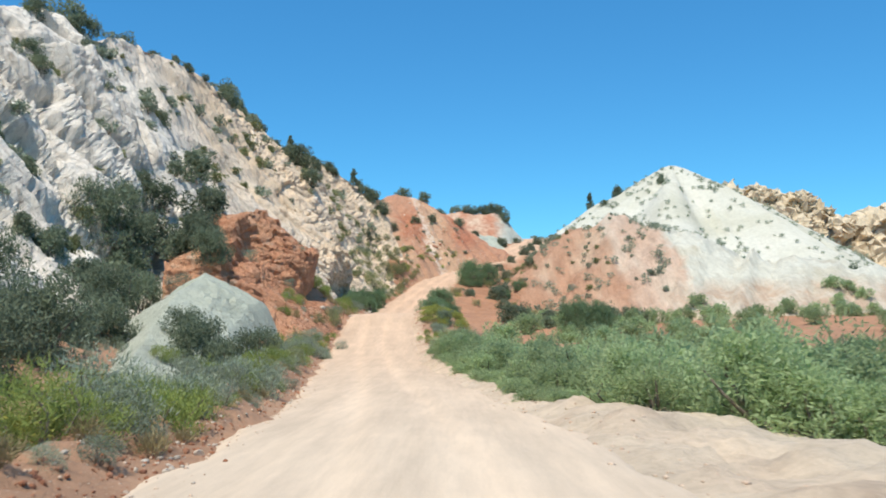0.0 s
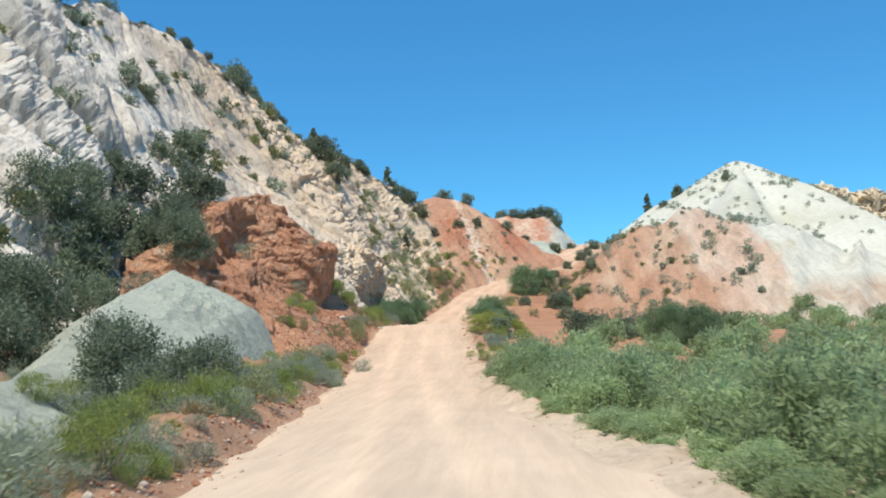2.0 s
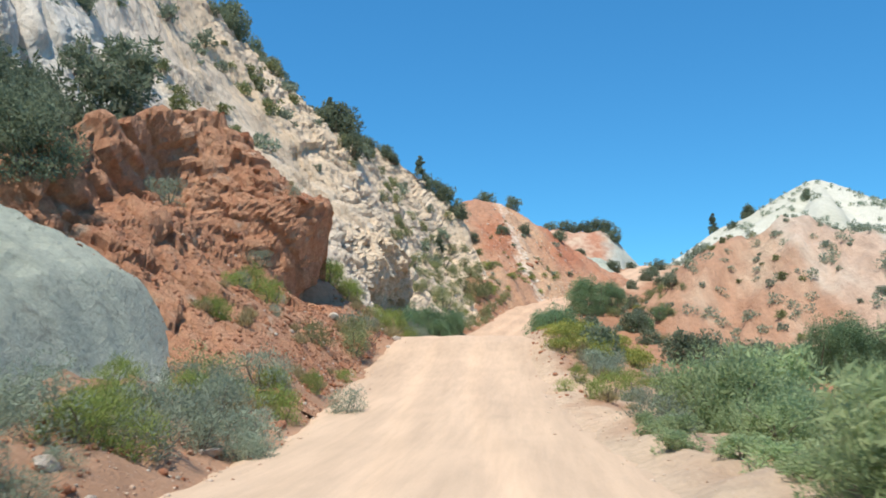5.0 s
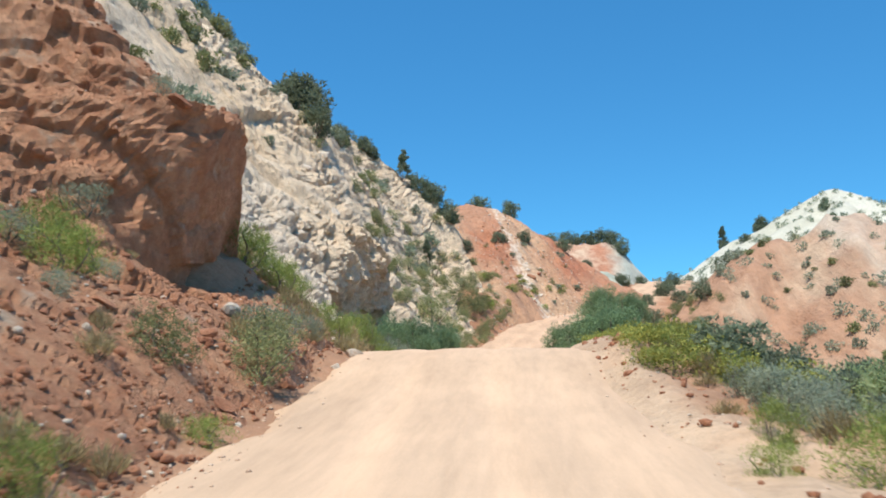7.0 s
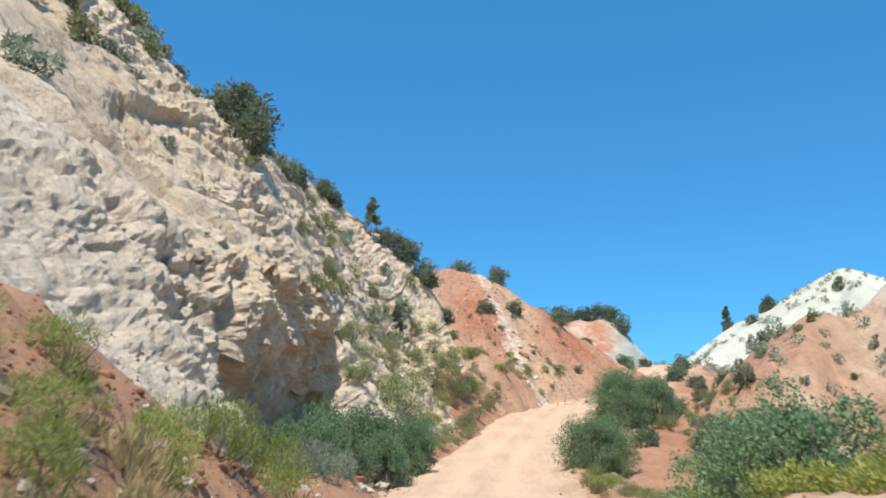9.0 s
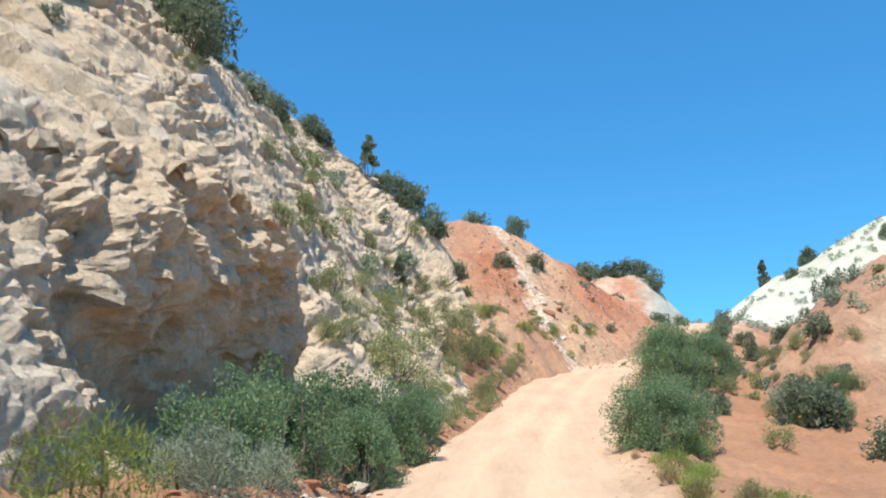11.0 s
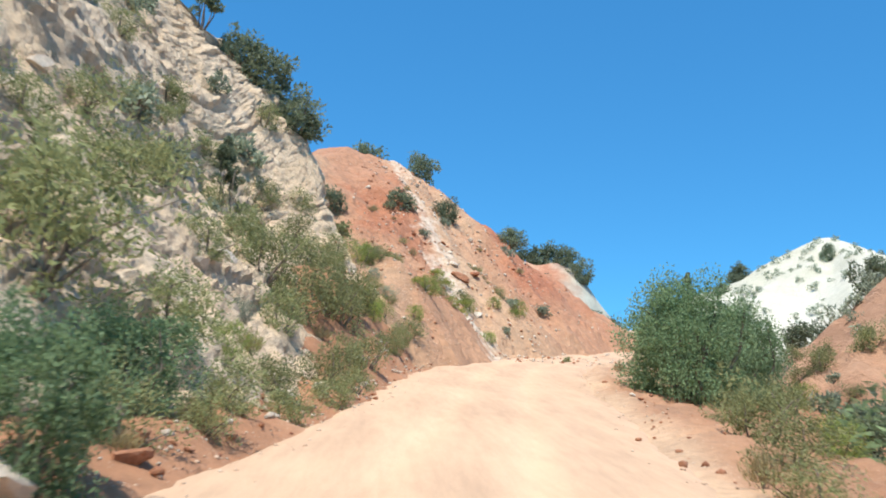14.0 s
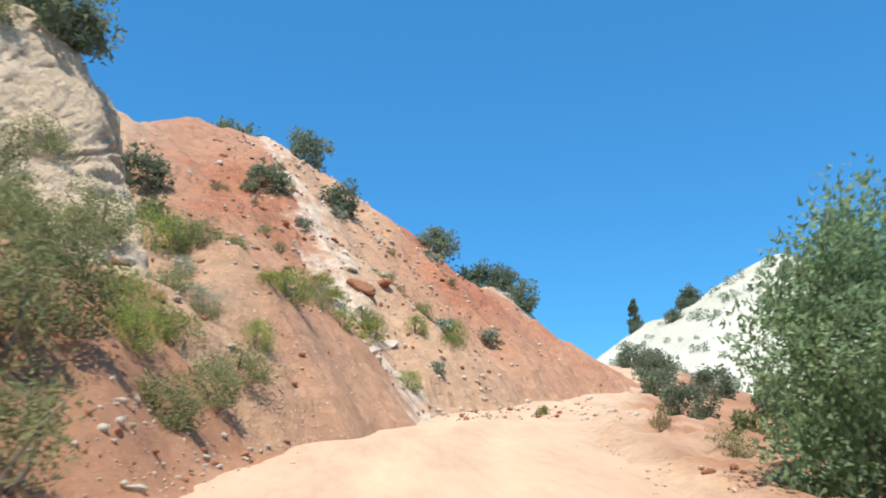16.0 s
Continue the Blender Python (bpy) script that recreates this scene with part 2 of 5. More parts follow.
def red_slope_build(nt, bsdf):
    pos = where(nt)
    st = stretched(nt, pos, (1, 1, 0.45))
    broad = noise_out(nt, st, 0.13, 6, 0.6)
    clod = noise_out(nt, pos, 2.4, 7, 0.7)
    grain = noise_out(nt, pos, 20, 6, 0.75)
    col = ramp(nt, broad, [(0.36, (0.40, 0.155, 0.08)), (0.48, (0.47, 0.225, 0.125)), (0.57, (0.54, 0.35, 0.22))])
    # pale gravel streak that runs straight down the slope
    sep = nt.nodes.new("ShaderNodeSeparateXYZ")
    nt.links.new(pos, sep.inputs[0])
    def sum_of(ax, ay, add):
        a = nt.nodes.new("ShaderNodeMath"); a.operation = 'MULTIPLY_ADD'
        a.inputs[1].default_value, a.inputs[2].default_value = ax, add
        nt.links.new(sep.outputs["X"], a.inputs[0])
        b = nt.nodes.new("ShaderNodeMath"); b.operation = 'MULTIPLY_ADD'
        b.inputs[1].default_value = ay
        nt.links.new(sep.outputs["Y"], b.inputs[0])
        nt.links.new(a.outputs[0], b.inputs[2])
        return b.outputs[0]
    across = sum_of(0.947, 0.32, 0.947 * 6.0 - 0.32 * 170.6)
    beds = nt.nodes.new("ShaderNodeMapRange")
    beds.inputs["From Min"].default_value, beds.inputs["From Max"].default_value = -9.0, 11.0
    wavy = nt.nodes.new("ShaderNodeMath"); wavy.operation = 'MULTIPLY_ADD'
    wavy.inputs[1].default_value = 5.0
    nt.links.new(noise_out(nt, pos, 0.3, 5), wavy.inputs[0]); nt.links.new(across, wavy.inputs[2])
    nt.links.new(wavy.outputs[0], beds.inputs["Value"])
    bands = ramp(nt, beds.outputs[0], [(0.22, (0.46, 0.30, 0.19)), (0.34, (0.40, 0.155, 0.08)), (0.50, (0.42, 0.165, 0.085)), (0.60, (0.60, 0.42, 0.27)), (0.84, (0.54, 0.31, 0.18)), (0.95, (0.41, 0.15, 0.08))])
    col = mix(nt, 0.6, col, bands)
    # tan wash-down soil over the lower slope, with a ragged upper edge
    ragged = nt.nodes.new("ShaderNodeMath"); ragged.operation = 'MULTIPLY_ADD'
    ragged.inputs[1].default_value = 9.0
    nt.links.new(noise_out(nt, pos, 0.35, 7, 0.65), ragged.inputs[0]); nt.links.new(sep.outputs["Z"], ragged.inputs[2])
    foot = nt.nodes.new("ShaderNodeMapRange")
    foot.inputs["From Min"].default_value, foot.inputs["From Max"].default_value = 11.5, 17.5
    foot.inputs["To Min"].default_value, foot.inputs["To Max"].default_value = 0.65, 0.0
    nt.links.new(ragged.outputs[0], foot.inputs["Value"])
    col = mix(nt, foot.outputs[0], col, (0.52, 0.325, 0.195))
    wave = nt.nodes.new("ShaderNodeMath"); wave.operation = 'MULTIPLY_ADD'
    wave.inputs[1].default_value, wave.inputs[2].default_value = 6.4, -3.2
    nt.links.new(noise_out(nt, pos, 0.5, 5), wave.inputs[0])
    tot = nt.nodes.new("ShaderNodeMath"); tot.operation = 'ADD'
    nt.links.new(across, tot.inputs[0]); nt.links.new(wave.outputs[0], tot.inputs[1])
    band = nt.nodes.new("ShaderNodeMath"); band.operation = 'ABSOLUTE'
    nt.links.new(tot.outputs[0], band.inputs[0])
    streak = ramp(nt, band.outputs[0], [(0.3, (1,)), (0.95, (0,))])
    broken = ramp(nt, noise_out(nt, pos, 1.3, 7, 0.7), [(0.40, (0.1,)), (0.56, (1,))])
    streak = mix(nt, 1.0, streak, broken, 'MULTIPLY')
    col = mix(nt, mix(nt, 0.75, (0, 0, 0), streak), col, (0.76, 0.65, 0.52))
    col = mix(nt, 0.45, col, ramp(nt, clod, [(0.36, (0.5,)), (0.6, (1.05,))]), 'MULTIPLY')
    v = node(nt, "ShaderNodeTexVoronoi", Scale=6.0)
    nt.links.new(pos, v.inputs["Vector"])
    speck = ramp(nt, v.outputs["Distance"], [(0.10, (1,)), (0.2, (0,))])
    col = mix(nt, mix(nt, 0.5, (0, 0, 0), speck), col, (0.74, 0.60, 0.47))
    nt.links.new(col, bsdf.inputs["Base Color"])
    bsdf.inputs["Roughness"].default_value = 0.95
    bump(nt, bsdf, [(clod, 0.8, 0.25), (grain, 0.5, 0.04), (speck, 0.4, 0.05)])


RED_SOIL = material("red_slope_soil", red_slope_build)


def saddle_build(nt, bsdf):
    pos = where(nt)
    sep = nt.nodes.new("ShaderNodeSeparateXYZ")
    nt.links.new(pos, sep.inputs[0])
    clod = noise_out(nt, pos, 1.2, 7, 0.7)
    # red beds meet grey clay along an uneven line
    wob = nt.nodes.new("ShaderNodeMath")
    wob.operation = 'MULTIPLY_ADD'
    wob.inputs[1].default_value = 6.0
    nt.links.new(noise_out(nt, pos, 0.25, 5), wob.inputs[0])
    nt.links.new(sep.outputs["X"], wob.inputs[2])
    line = nt.nodes.new("ShaderNodeMapRange")
    line.inputs["From Min"].default_value, line.inputs["From Max"].default_value = 14.5, 17.0
    nt.links.new(wob.outputs[0], line.inputs["Value"])
    red = ramp(nt, noise_out(nt, pos, 0.3, 6), [(0.4, (0.45, 0.21, 0.125)), (0.6, (0.56, 0.40, 0.28))])
    col = mix(nt, line.outputs[0], red, (0.45, 0.46, 0.39))
    col = mix(nt, 0.4, col, ramp(nt, clod, [(0.36, (0.55,)), (0.6, (1.05,))]), 'MULTIPLY')
    nt.links.new(col, bsdf.inputs["Base Color"])
    bsdf.inputs["Roughness"].default_value = 0.95
    bump(nt, bsdf, [(clod, 0.7, 0.3)])


SADDLE = material("saddle_soil", saddle_build)

# ---- the land ----
def sheet(name, X, Y, Z, mat, flat=False):
    """One mesh from grids of X, Y and Z."""
    n, m = X.shape
    verts = np.stack([X.ravel(), Y.ravel(), Z.ravel()], 1)
    a = (np.arange(n - 1)[:, None] * m + np.arange(m - 1)[None, :]).ravel()
    faces = np.stack([a, a + 1, a + m + 1, a + m], 1)
    me = bpy.data.meshes.new(name)
    me.vertices.add(len(verts))
    me.vertices.foreach_set("co", verts.ravel())
    me.loops.add(faces.size)
    me.loops.foreach_set("vertex_index", faces.ravel())
    me.polygons.add(len(faces))
    me.polygons.foreach_set("loop_start", np.arange(0, faces.size, 4))
    me.polygons.foreach_set("loop_total", np.full(len(faces), 4))
    me.update()
    me.validate()
    me.polygons.foreach_set("use_smooth", np.full(len(faces), not flat))
    for one in (mat if isinstance(mat, list) else [mat]):
        me.materials.append(one)
    return new(name, me)


ROAD_Y = (-60, 0, 14, 30, 50, 60, 70, 76, 80, 83, 88, 92, 97, 106, 116, 124, 129, 150, 158, 168, 180, 195, 210)
ROAD_X = (3, 1.7, 1.0, -0.5, -2.95, -3.9, -4.65, -4.85, -4.9, -4.95, -5.1, -5.3, -5.5, -5.3, -4.75, -3.7, -2.9, 1.0, 4.2, 9.2, 14.5, 19.5, 21.5)
ROAD_Z = (3, 0.0, -0.8, -1.66, -2.24, -2.25, -1.62, -0.86, -0.08, 0.12, -0.18, -0.33, -0.36, -0.24, 0.5, 1.5, 2.2, 5.5, 6.8, 8.7, 11.2, 14.2, 16.0)


def road_x(y):
    return curve(ROAD_Y, ROAD_X, y)


def road_z(y):
    return curve(ROAD_Y, ROAD_Z, y)


def verge_left(y):
    return curve((-60, 0, 20, 45, 62, 70, 90, 130, 210), (0.4, 0.22, 0.26, 0.38, 0.42, 0.3, 0.45, 0.2, 0.4), y)


def gully(y):
    """Height of the low ground on the outer side of the road."""
    return curve((-60, 0, 20, 60, 88, 104, 117, 130, 150, 175, 210), (1.5, -0.6, -1.9, -3.3, -2.4, -1.2, -0.2, 1.7, 4.6, 8.6, 15.0), y)


def land(x, y):
    """Height of the open ground."""
    c, z = road_x(y), road_z(y)
    d = x - c
    p = np.stack([x, y, 0 * x], 1)
    bed = 3.1 + 0.35 * vnoise(p * 0.35, 3) + 0.15 * vnoise(p * 1.7, 4)
    left = z + verge_left(y) * smooth(bed, bed + 1.5, -d) + 0.16 * np.clip(-d - 5, 0, 60) + 0.62 * np.clip(-d - 3.8, 0, 5) * smooth(76, 81, y) * smooth(99, 92, y)
    left = left + 1.0 * np.clip(-d - 3.6, 0, 2.7) * smooth(133, 142, y) * smooth(158, 150, y)
    hollow = 1.7 * smooth(5.0, 7.8, -d) * smooth(60, 50, y) * smooth(5, 14, y)
    left = left - hollow + 0.14 * np.clip(-d - 10, 0, 14) * smooth(64, 50, y)
    wide = 3.9 + 4.0 * smooth(24, 2, y)
    lip = (0.12 + 0.2 * smooth(71, 76, y) * smooth(100, 93, y)) * np.exp(-((d - bed - 0.6) / 0.55) ** 2)
    drop = smooth(wide, wide + 8.5, d)
    low = gully(y) + (np.minimum(gully(y), -2.4) - gully(y)) * smooth(13, 24, d)
    right = (z + lip) * (1 - drop) + low * drop + 0.03 * np.clip(d - 25, 0, 200) 
    h = np.where(d < 0, left, right)
    off = smooth(bed - 0.2, bed + 1.2, np.abs(d))
    h = h + off * (0.16 * fbm(p * 1.7, 5, 20, 0.6) + 0.22 * fbm(p * 0.25, 3, 30) + 0.12 * ridged(p * 1.1, 4, 25) * (d < 0)) - 0.12 * (1 - off)
    far = smooth(200, 420, np.hypot(x, y - 90))
    return h * (1 - far) + far * (4 + 3 * vnoise(p * 0.01, 9))


def spaced(*runs):
    """Stations: (start, end, step) runs joined."""
    out = [np.arange(a, b, s) for a, b, s in runs]
    return np.unique(np.concatenate(out).round(4))


gx = spaced((-3000, -300, 300), (-300, -60, 20), (-60, -24, 3), (-24, 14, 0.32), (14, 40, 1.2), (40, 120, 6), (120, 400, 30), (400, 3001, 325))
gy = spaced((-900, -100, 200), (-100, -10, 10), (-10, 0, 1.2), (0, 150, 0.36), (150, 215, 1.2), (215, 420, 12), (420, 4000, 325))
GX, GY = np.meshgrid(gx, gy)
GZ = land(GX.ravel(), GY.ravel()).reshape(GX.shape)
ground = tagged(sheet("ground", GX, GY, GZ, EARTH), "reddish tan earth with gravel beside a dirt road", "ground", kind="structure")

pts = np.stack([GX.ravel(), GY.ravel(), 0 * GX.ravel()], 1)
off = np.abs(GX.ravel() - road_x(GY.ravel()))
inner = GX.ravel() < road_x(GY.ravel())
dust = smooth(5.6, 3.2, off + 2.4 * inner + 0.9 * fbm(pts * 0.6, 4, 15)) * (GY.ravel() < 215)
dust = np.maximum(dust, 0.8 * ~inner * smooth(0.55, 0.8, ridged(pts * 0.35, 4, 16)) * smooth(9, 4, off))
dust = dust * (1 - 0.92 * inner * smooth(3.4, 4.3, off) * smooth(62, 70, GY.ravel()) * smooth(118, 100, GY.ravel()))
dust = dust * (1 - 0.7 * ~inner * smooth(3.4, 4.2, off) * smooth(68, 74, GY.ravel()) * smooth(150, 140, GY.ravel()))
wash = smooth(2.5, 6, GX.ravel() - road_x(GY.ravel())) * smooth(48, 22, GY.ravel())
layer = ground.data.attributes.new("wash", 'FLOAT', 'POINT')
layer.data.foreach_set("value", wash.astype(np.float32))
layer = ground.data.attributes.new("dust", 'FLOAT', 'POINT')
layer.data.foreach_set("value", dust.astype(np.float32))

# road bed
ry = spaced((-40, 150, 0.3), (150, 209, 0.8))
rd = np.linspace(-3.45, 3.45, 58)
RD, RY = np.meshgrid(rd, ry)
p = np.stack([RD.ravel(), RY.ravel(), 0 * RD.ravel()], 1)
wob = 0.35 * vnoise(np.stack([RY.ravel() * 0.04, 0 * p[:, 0], 0 * p[:, 0]], 1), 40)
rut = sum(np.exp(-((RD.ravel() - wob - r) / 0.33) ** 2) * a for r, a in ((-0.95, -0.045), (0.85, -0.05), (-2.1, -0.018), (2.0, -0.02)))
edge = np.abs(RD.ravel()) - 2.9 - 0.3 * vnoise(p * 0.5, 41) - 0.12 * vnoise(p * 2.2, 42)
RZ = road_z(RY.ravel()) + 0.05 - 0.006 * RD.ravel() ** 2 + rut + 0.012 * fbm(p * np.array([1.2, 0.35, 1]), 4, 43) - 0.28 * smooth(0, 0.7, edge)
RX = road_x(RY.ravel()) + RD.ravel() * (1 + 0.0)
road = tagged(sheet("road", RX.reshape(RD.shape), RY, RZ.reshape(RD.shape), DUST), "graded pale pink dirt road with faint wheel ruts", "road", kind="structure")
worn = sum(np.exp(-((RD.ravel() - wob - r) / 0.42) ** 2) for r in (-0.95, 0.85)) - 0.3 * np.exp(-((RD.ravel() - wob) / 0.3) ** 2)
layer = road.data.attributes.new("worn", 'FLOAT', 'POINT')
layer.data.foreach_set("value", np.clip(worn, 0, 1).astype(np.float32))


# ---- the white cliff along the inner side of the road ----
CLIFF_Y = (-40, 0, 40, 60, 80, 97, 108, 116, 127, 136, 147, 153, 162)
FOOT = ((-26, -22, -20, -21, -19, -12.3, -12.1, -9.6, -6.9, -6.6, -6.5, -8.2, -11.0), (2, 1, 0, 0.5, 1.0, 0.6, -0.2, 0.2, 1.5, 3.2, 8.2, 12.0, 15.5))
LOW = ((-36, -32, -28, -27, -26, -17.0, -12.2, -12.3, -12.6, -12.6, -11.8, -9.2, -12.0), (8, 6, 6, 6, 11.5, 8.0, 8.6, 6.8, 8.1, 9.8, 11.6, 15.2, 18.0))
HIGH = ((-50, -46, -38, -34, -31, -24.3, -18.6, -17.0, -18.5, -18.0, -15.0, -12.4, -14.0), (22, 20, 17, 16, 20, 17, 13.8, 15, 19.6, 19.5, 17.8, 19.4, 21.0))
RIDGE = ((-64, -58, -50, -44, -38.5, -33, -30, -30, -29, -26.7, -20.5, -15.5, -17), (36, 34, 32, 30, 29.3, 30.8, 30.0, 30.5, 29.6, 27.4, 25.2, 22.2, 22.6))


def cliff_surface(y, v):
    """The unbroken cliff face at y for v from 0 (foot) to 3 (ridge) and on to 4 (behind)."""
    lines = [(curve(CLIFF_Y, xs, y), curve(CLIFF_Y, zs, y)) for xs, zs in (FOOT, LOW, HIGH, RIDGE)]
    lines.insert(0, (lines[0][0] + 0.5, lines[0][1] - 3.0))
    lines.append((lines[-1][0] - 30, lines[-1][1] - 8))
    n = np.clip(np.floor(v + 1).astype(int), 0, 4)
    t = v + 1 - n
    xs, zs = np.stack([a for a, _ in lines]), np.stack([b for _, b in lines])
    i = np.arange(len(y))
    return xs[n, i] * (1 - t) + xs[n + 1, i] * t, zs[n, i] * (1 - t) + zs[n + 1, i] * t


def cliff_face(X, Y, Z, amount, pitted, k):
    """Pushes a grid along its normals: upright ribs at first, then slabs that run along the valley, with clefts and pits."""
    P = np.stack([X, Y, Z], 2)
    N = np.cross(np.gradient(P, axis=0), np.gradient(P, axis=1))
    N /= np.linalg.norm(N, axis=2, keepdims=True) + 1e-9
    if N[..., 0].mean() + N[..., 2].mean() < 0:
        N = -N
    q = P.reshape(-1, 3)
    pit = pitted.ravel()
    w = q + 1.1 * np.stack([vnoise(q * 0.17, k + 50), vnoise(q * 0.17, k + 51), vnoise(q * 0.17, k + 52)], 1)
    w = w + 0.16 * np.stack([vnoise(q * 0.8, k + 53), vnoise(q * 0.8, k + 54), vnoise(q * 0.8, k + 55)], 1)
    up = 0.8 * w[:, 2] - 0.6 * w[:, 0]
    rib = smooth(113, 103, q[:, 1])
    ribs = np.stack([0.05 * w[:, 0], 0.22 * w[:, 1] + 0.03 * up, 0.06 * up], 1)
    slabs = np.stack([0.05 * w[:, 0], 0.06 * w[:, 1], 0.30 * up - 0.03 * w[:, 1]], 1)
    broken = smooth(-0.35, 0.45, fbm(q * 0.13, 3, k + 66))
    calm = 0.35 + 0.65 * smooth(119, 112, q[:, 1])
    d = 0.6 * calm * fbm(q * 0.10, 3, k + 60) + 0.3 * calm * fbm(np.stack([q[:, 0] * 0.2, q[:, 1] * (0.16 + 0.34 * rib.mean()), q[:, 2] * 0.2], 1), 3, k + 63)
    for scale, tall, deep, thin in ((1.0, 0.8, 0.5, 15), (2.5, 0.36, 0.30, 13), (5.5, 0.16, 0.16, 11)):
        va, ea = blocks(ribs * scale + 5 * scale, k + int(13 * scale))
        vb, eb = blocks(slabs * scale + 5 * scale, k + 7 + int(13 * scale))
        tall = tall * (calm * (1 + 0.7 * rib) if scale == 1.0 else 1 - 0.35 * rib)
        deep = deep * (1 + 0.8 * rib if scale == 1.0 else 1 - 0.35 * rib)
        d += tall * ((va - 0.5) * smooth(0, 0.14, ea) * rib + 0.8 * (vb - 0.5) * smooth(0, 0.14, eb) * (1 - rib)) - deep * (0.35 + 0.65 * broken) * (np.exp(-ea * thin) * rib + np.exp(-eb * thin) * (1 - rib))
    v3, e3 = blocks(w * np.array([0.8, 0.75, 0.9]) + 9, k + 29)
    v4, e4 = blocks(w * np.array([2.0, 1.8, 2.2]) + 3, k + 37)
    shard = smooth(112, 120, q[:, 1])
    d += (0.11 * broken * (1 - 0.4 * rib) + 0.22 * shard + 0.16 * pit) * (v3 - 0.5) * smooth(0, 0.2, e3) - (0.10 * broken + 0.10 * pit) * np.exp(-e3 * 11)
    d += (0.05 * broken + 0.11 * shard + 0.13 * pit) * (v4 - 0.5) * smooth(0, 0.25, e4) - (0.03 * broken + 0.07 * pit) * np.exp(-e4 * 9)
    d += 0.05 * fbm(q * 1.2, 4, k + 80, 0.6)
    d += pit * (0.22 * fbm(q * 0.8, 4, k + 85, 0.6) - 0.40 * smooth(0.15, 0.8, fbm(q * 0.9, 3, k + 95)))
    d = (d * amount.ravel()).reshape(X.shape)
    return X + N[..., 0] * d, Y + N[..., 1] * d, Z + N[..., 2] * d


def rough_face(X, Y, Z, amount, k, big=1.0, slab=(0.20, 0.085, 0.20)):
    """Pushes a grid along its normals into fins, ledges and broken blocks."""
    P = np.stack([X, Y, Z], 2)
    du, dv = np.gradient(P, axis=0), np.gradient(P, axis=1)
    N = np.cross(du, dv)
    N /= np.linalg.norm(N, axis=2, keepdims=True) + 1e-9
    if N[..., 0].mean() + N[..., 2].mean() < 0:
        N = -N
    q = P.reshape(-1, 3)
    # fins lean along the bedding
    bed = np.stack([q[:, 0] * 0.5 + q[:, 2] * 0.35, q[:, 1] + q[:, 2] * 0.55, q[:, 2] - 0.3 * q[:, 1]], 1)
    warp = bed + 0.8 * np.stack([vnoise(q * 0.3, k + 50), vnoise(q * 0.3, k + 51), vnoise(q * 0.3, k + 52)], 1)
    v1, e1 = blocks(warp * np.array(slab), k)
    v2, e2 = blocks(warp * np.array(slab) * 2.7 + 5, k + 13)
    v3, e3 = blocks(warp * np.array([0.8, 0.55, 0.9]) + 9, k + 29)
    d = 2.0 * big * (v1 - 0.5) + 0.95 * (v2 - 0.5) + 0.5 * (v3 - 0.5)
    v4, e4 = blocks(warp * np.array([2.0, 1.4, 2.3]) + 3, k + 37)
    d += 0.20 * (v4 - 0.5) - 0.09 * np.exp(-e4 * 7)
    d -= 0.9 * big * np.exp(-e1 * 9) + 0.45 * np.exp(-e2 * 8) + 0.2 * np.exp(-e3 * 7)
    d += 0.9 * big * fbm(q * 0.12, 3, k + 60) + 0.14 * ridged(warp * 0.7, 3, k + 70) + 0.10 * fbm(q * 2.1, 4, k + 80, 0.6) + 0.08 * ridged(q * 1.6, 3, k + 90)
    d = (d * amount.ravel()).reshape(X.shape)
    return X + N[..., 0] * d, Y + N[..., 1] * d, Z + N[..., 2] * d


cy = spaced((-40, 30, 1.0), (30, 78, 0.4), (78, 95, 0.2), (95, 132, 0.14), (132, 160, 0.18))
cv = np.concatenate([np.linspace(-0.8, 0, 6)[:-1], np.linspace(0, 1, 68)[:-1], np.linspace(1, 2, 56)[:-1], np.linspace(2, 3, 72)[:-1], np.linspace(3, 4, 12)])
CV, CY = np.meshgrid(cv, cy)
fx, fz = cliff_surface(CY.ravel(), CV.ravel())
CX, CZ = fx.reshape(CV.shape), fz.reshape(CV.shape)
amount = smooth(-0.3, 0.2, CV) * (1 - 0.6 * smooth(3.0, 3.4, CV)) * (0.8 + 0.2 * smooth(121, 113, CY) + 0.9 * smooth(92, 80, CY))
# overhanging bulge above the bend
nose = smooth(98, 106, CY) * smooth(115, 113, CY)
hang = nose * (0.3 * np.exp(-((CV - 0.85) / 0.40) ** 2) - 0.9 * np.exp(-((CV - 0.22) / 0.25) ** 2))
cleft = np.exp(-((CY - 115.6 - 0.8 * CV) / 1.5) ** 2) * smooth(0.1, 0.5, CV) * smooth(2.2, 1.2, CV)
CX = CX + 2.0 * hang - 2.2 * cleft
CX, YY, CZ = cliff_face(CX, CY, CZ, amount, smooth(94, 101, CY) * smooth(117, 111, CY) * smooth(1.35, 0.95, CV), 100)
white_cliff = tagged(sheet("white_cliff", CX, YY, CZ, WHITE_ROCK, True), "steep fractured, weathered cream limestone cliff with hollows shaded in the colour", "cliff")

# ---- the red hill past the bend ----
def hill_grid(u0, u1, nu, w0, w1, nw, origin, along, up):
    U, W = np.meshgrid(np.linspace(u0, u1, nu), np.linspace(w0, w1, nw), indexing="ij")
    return U, W, origin[0] + U * along[0] + W * up[0], origin[1] + U * along[1] + W * up[1]


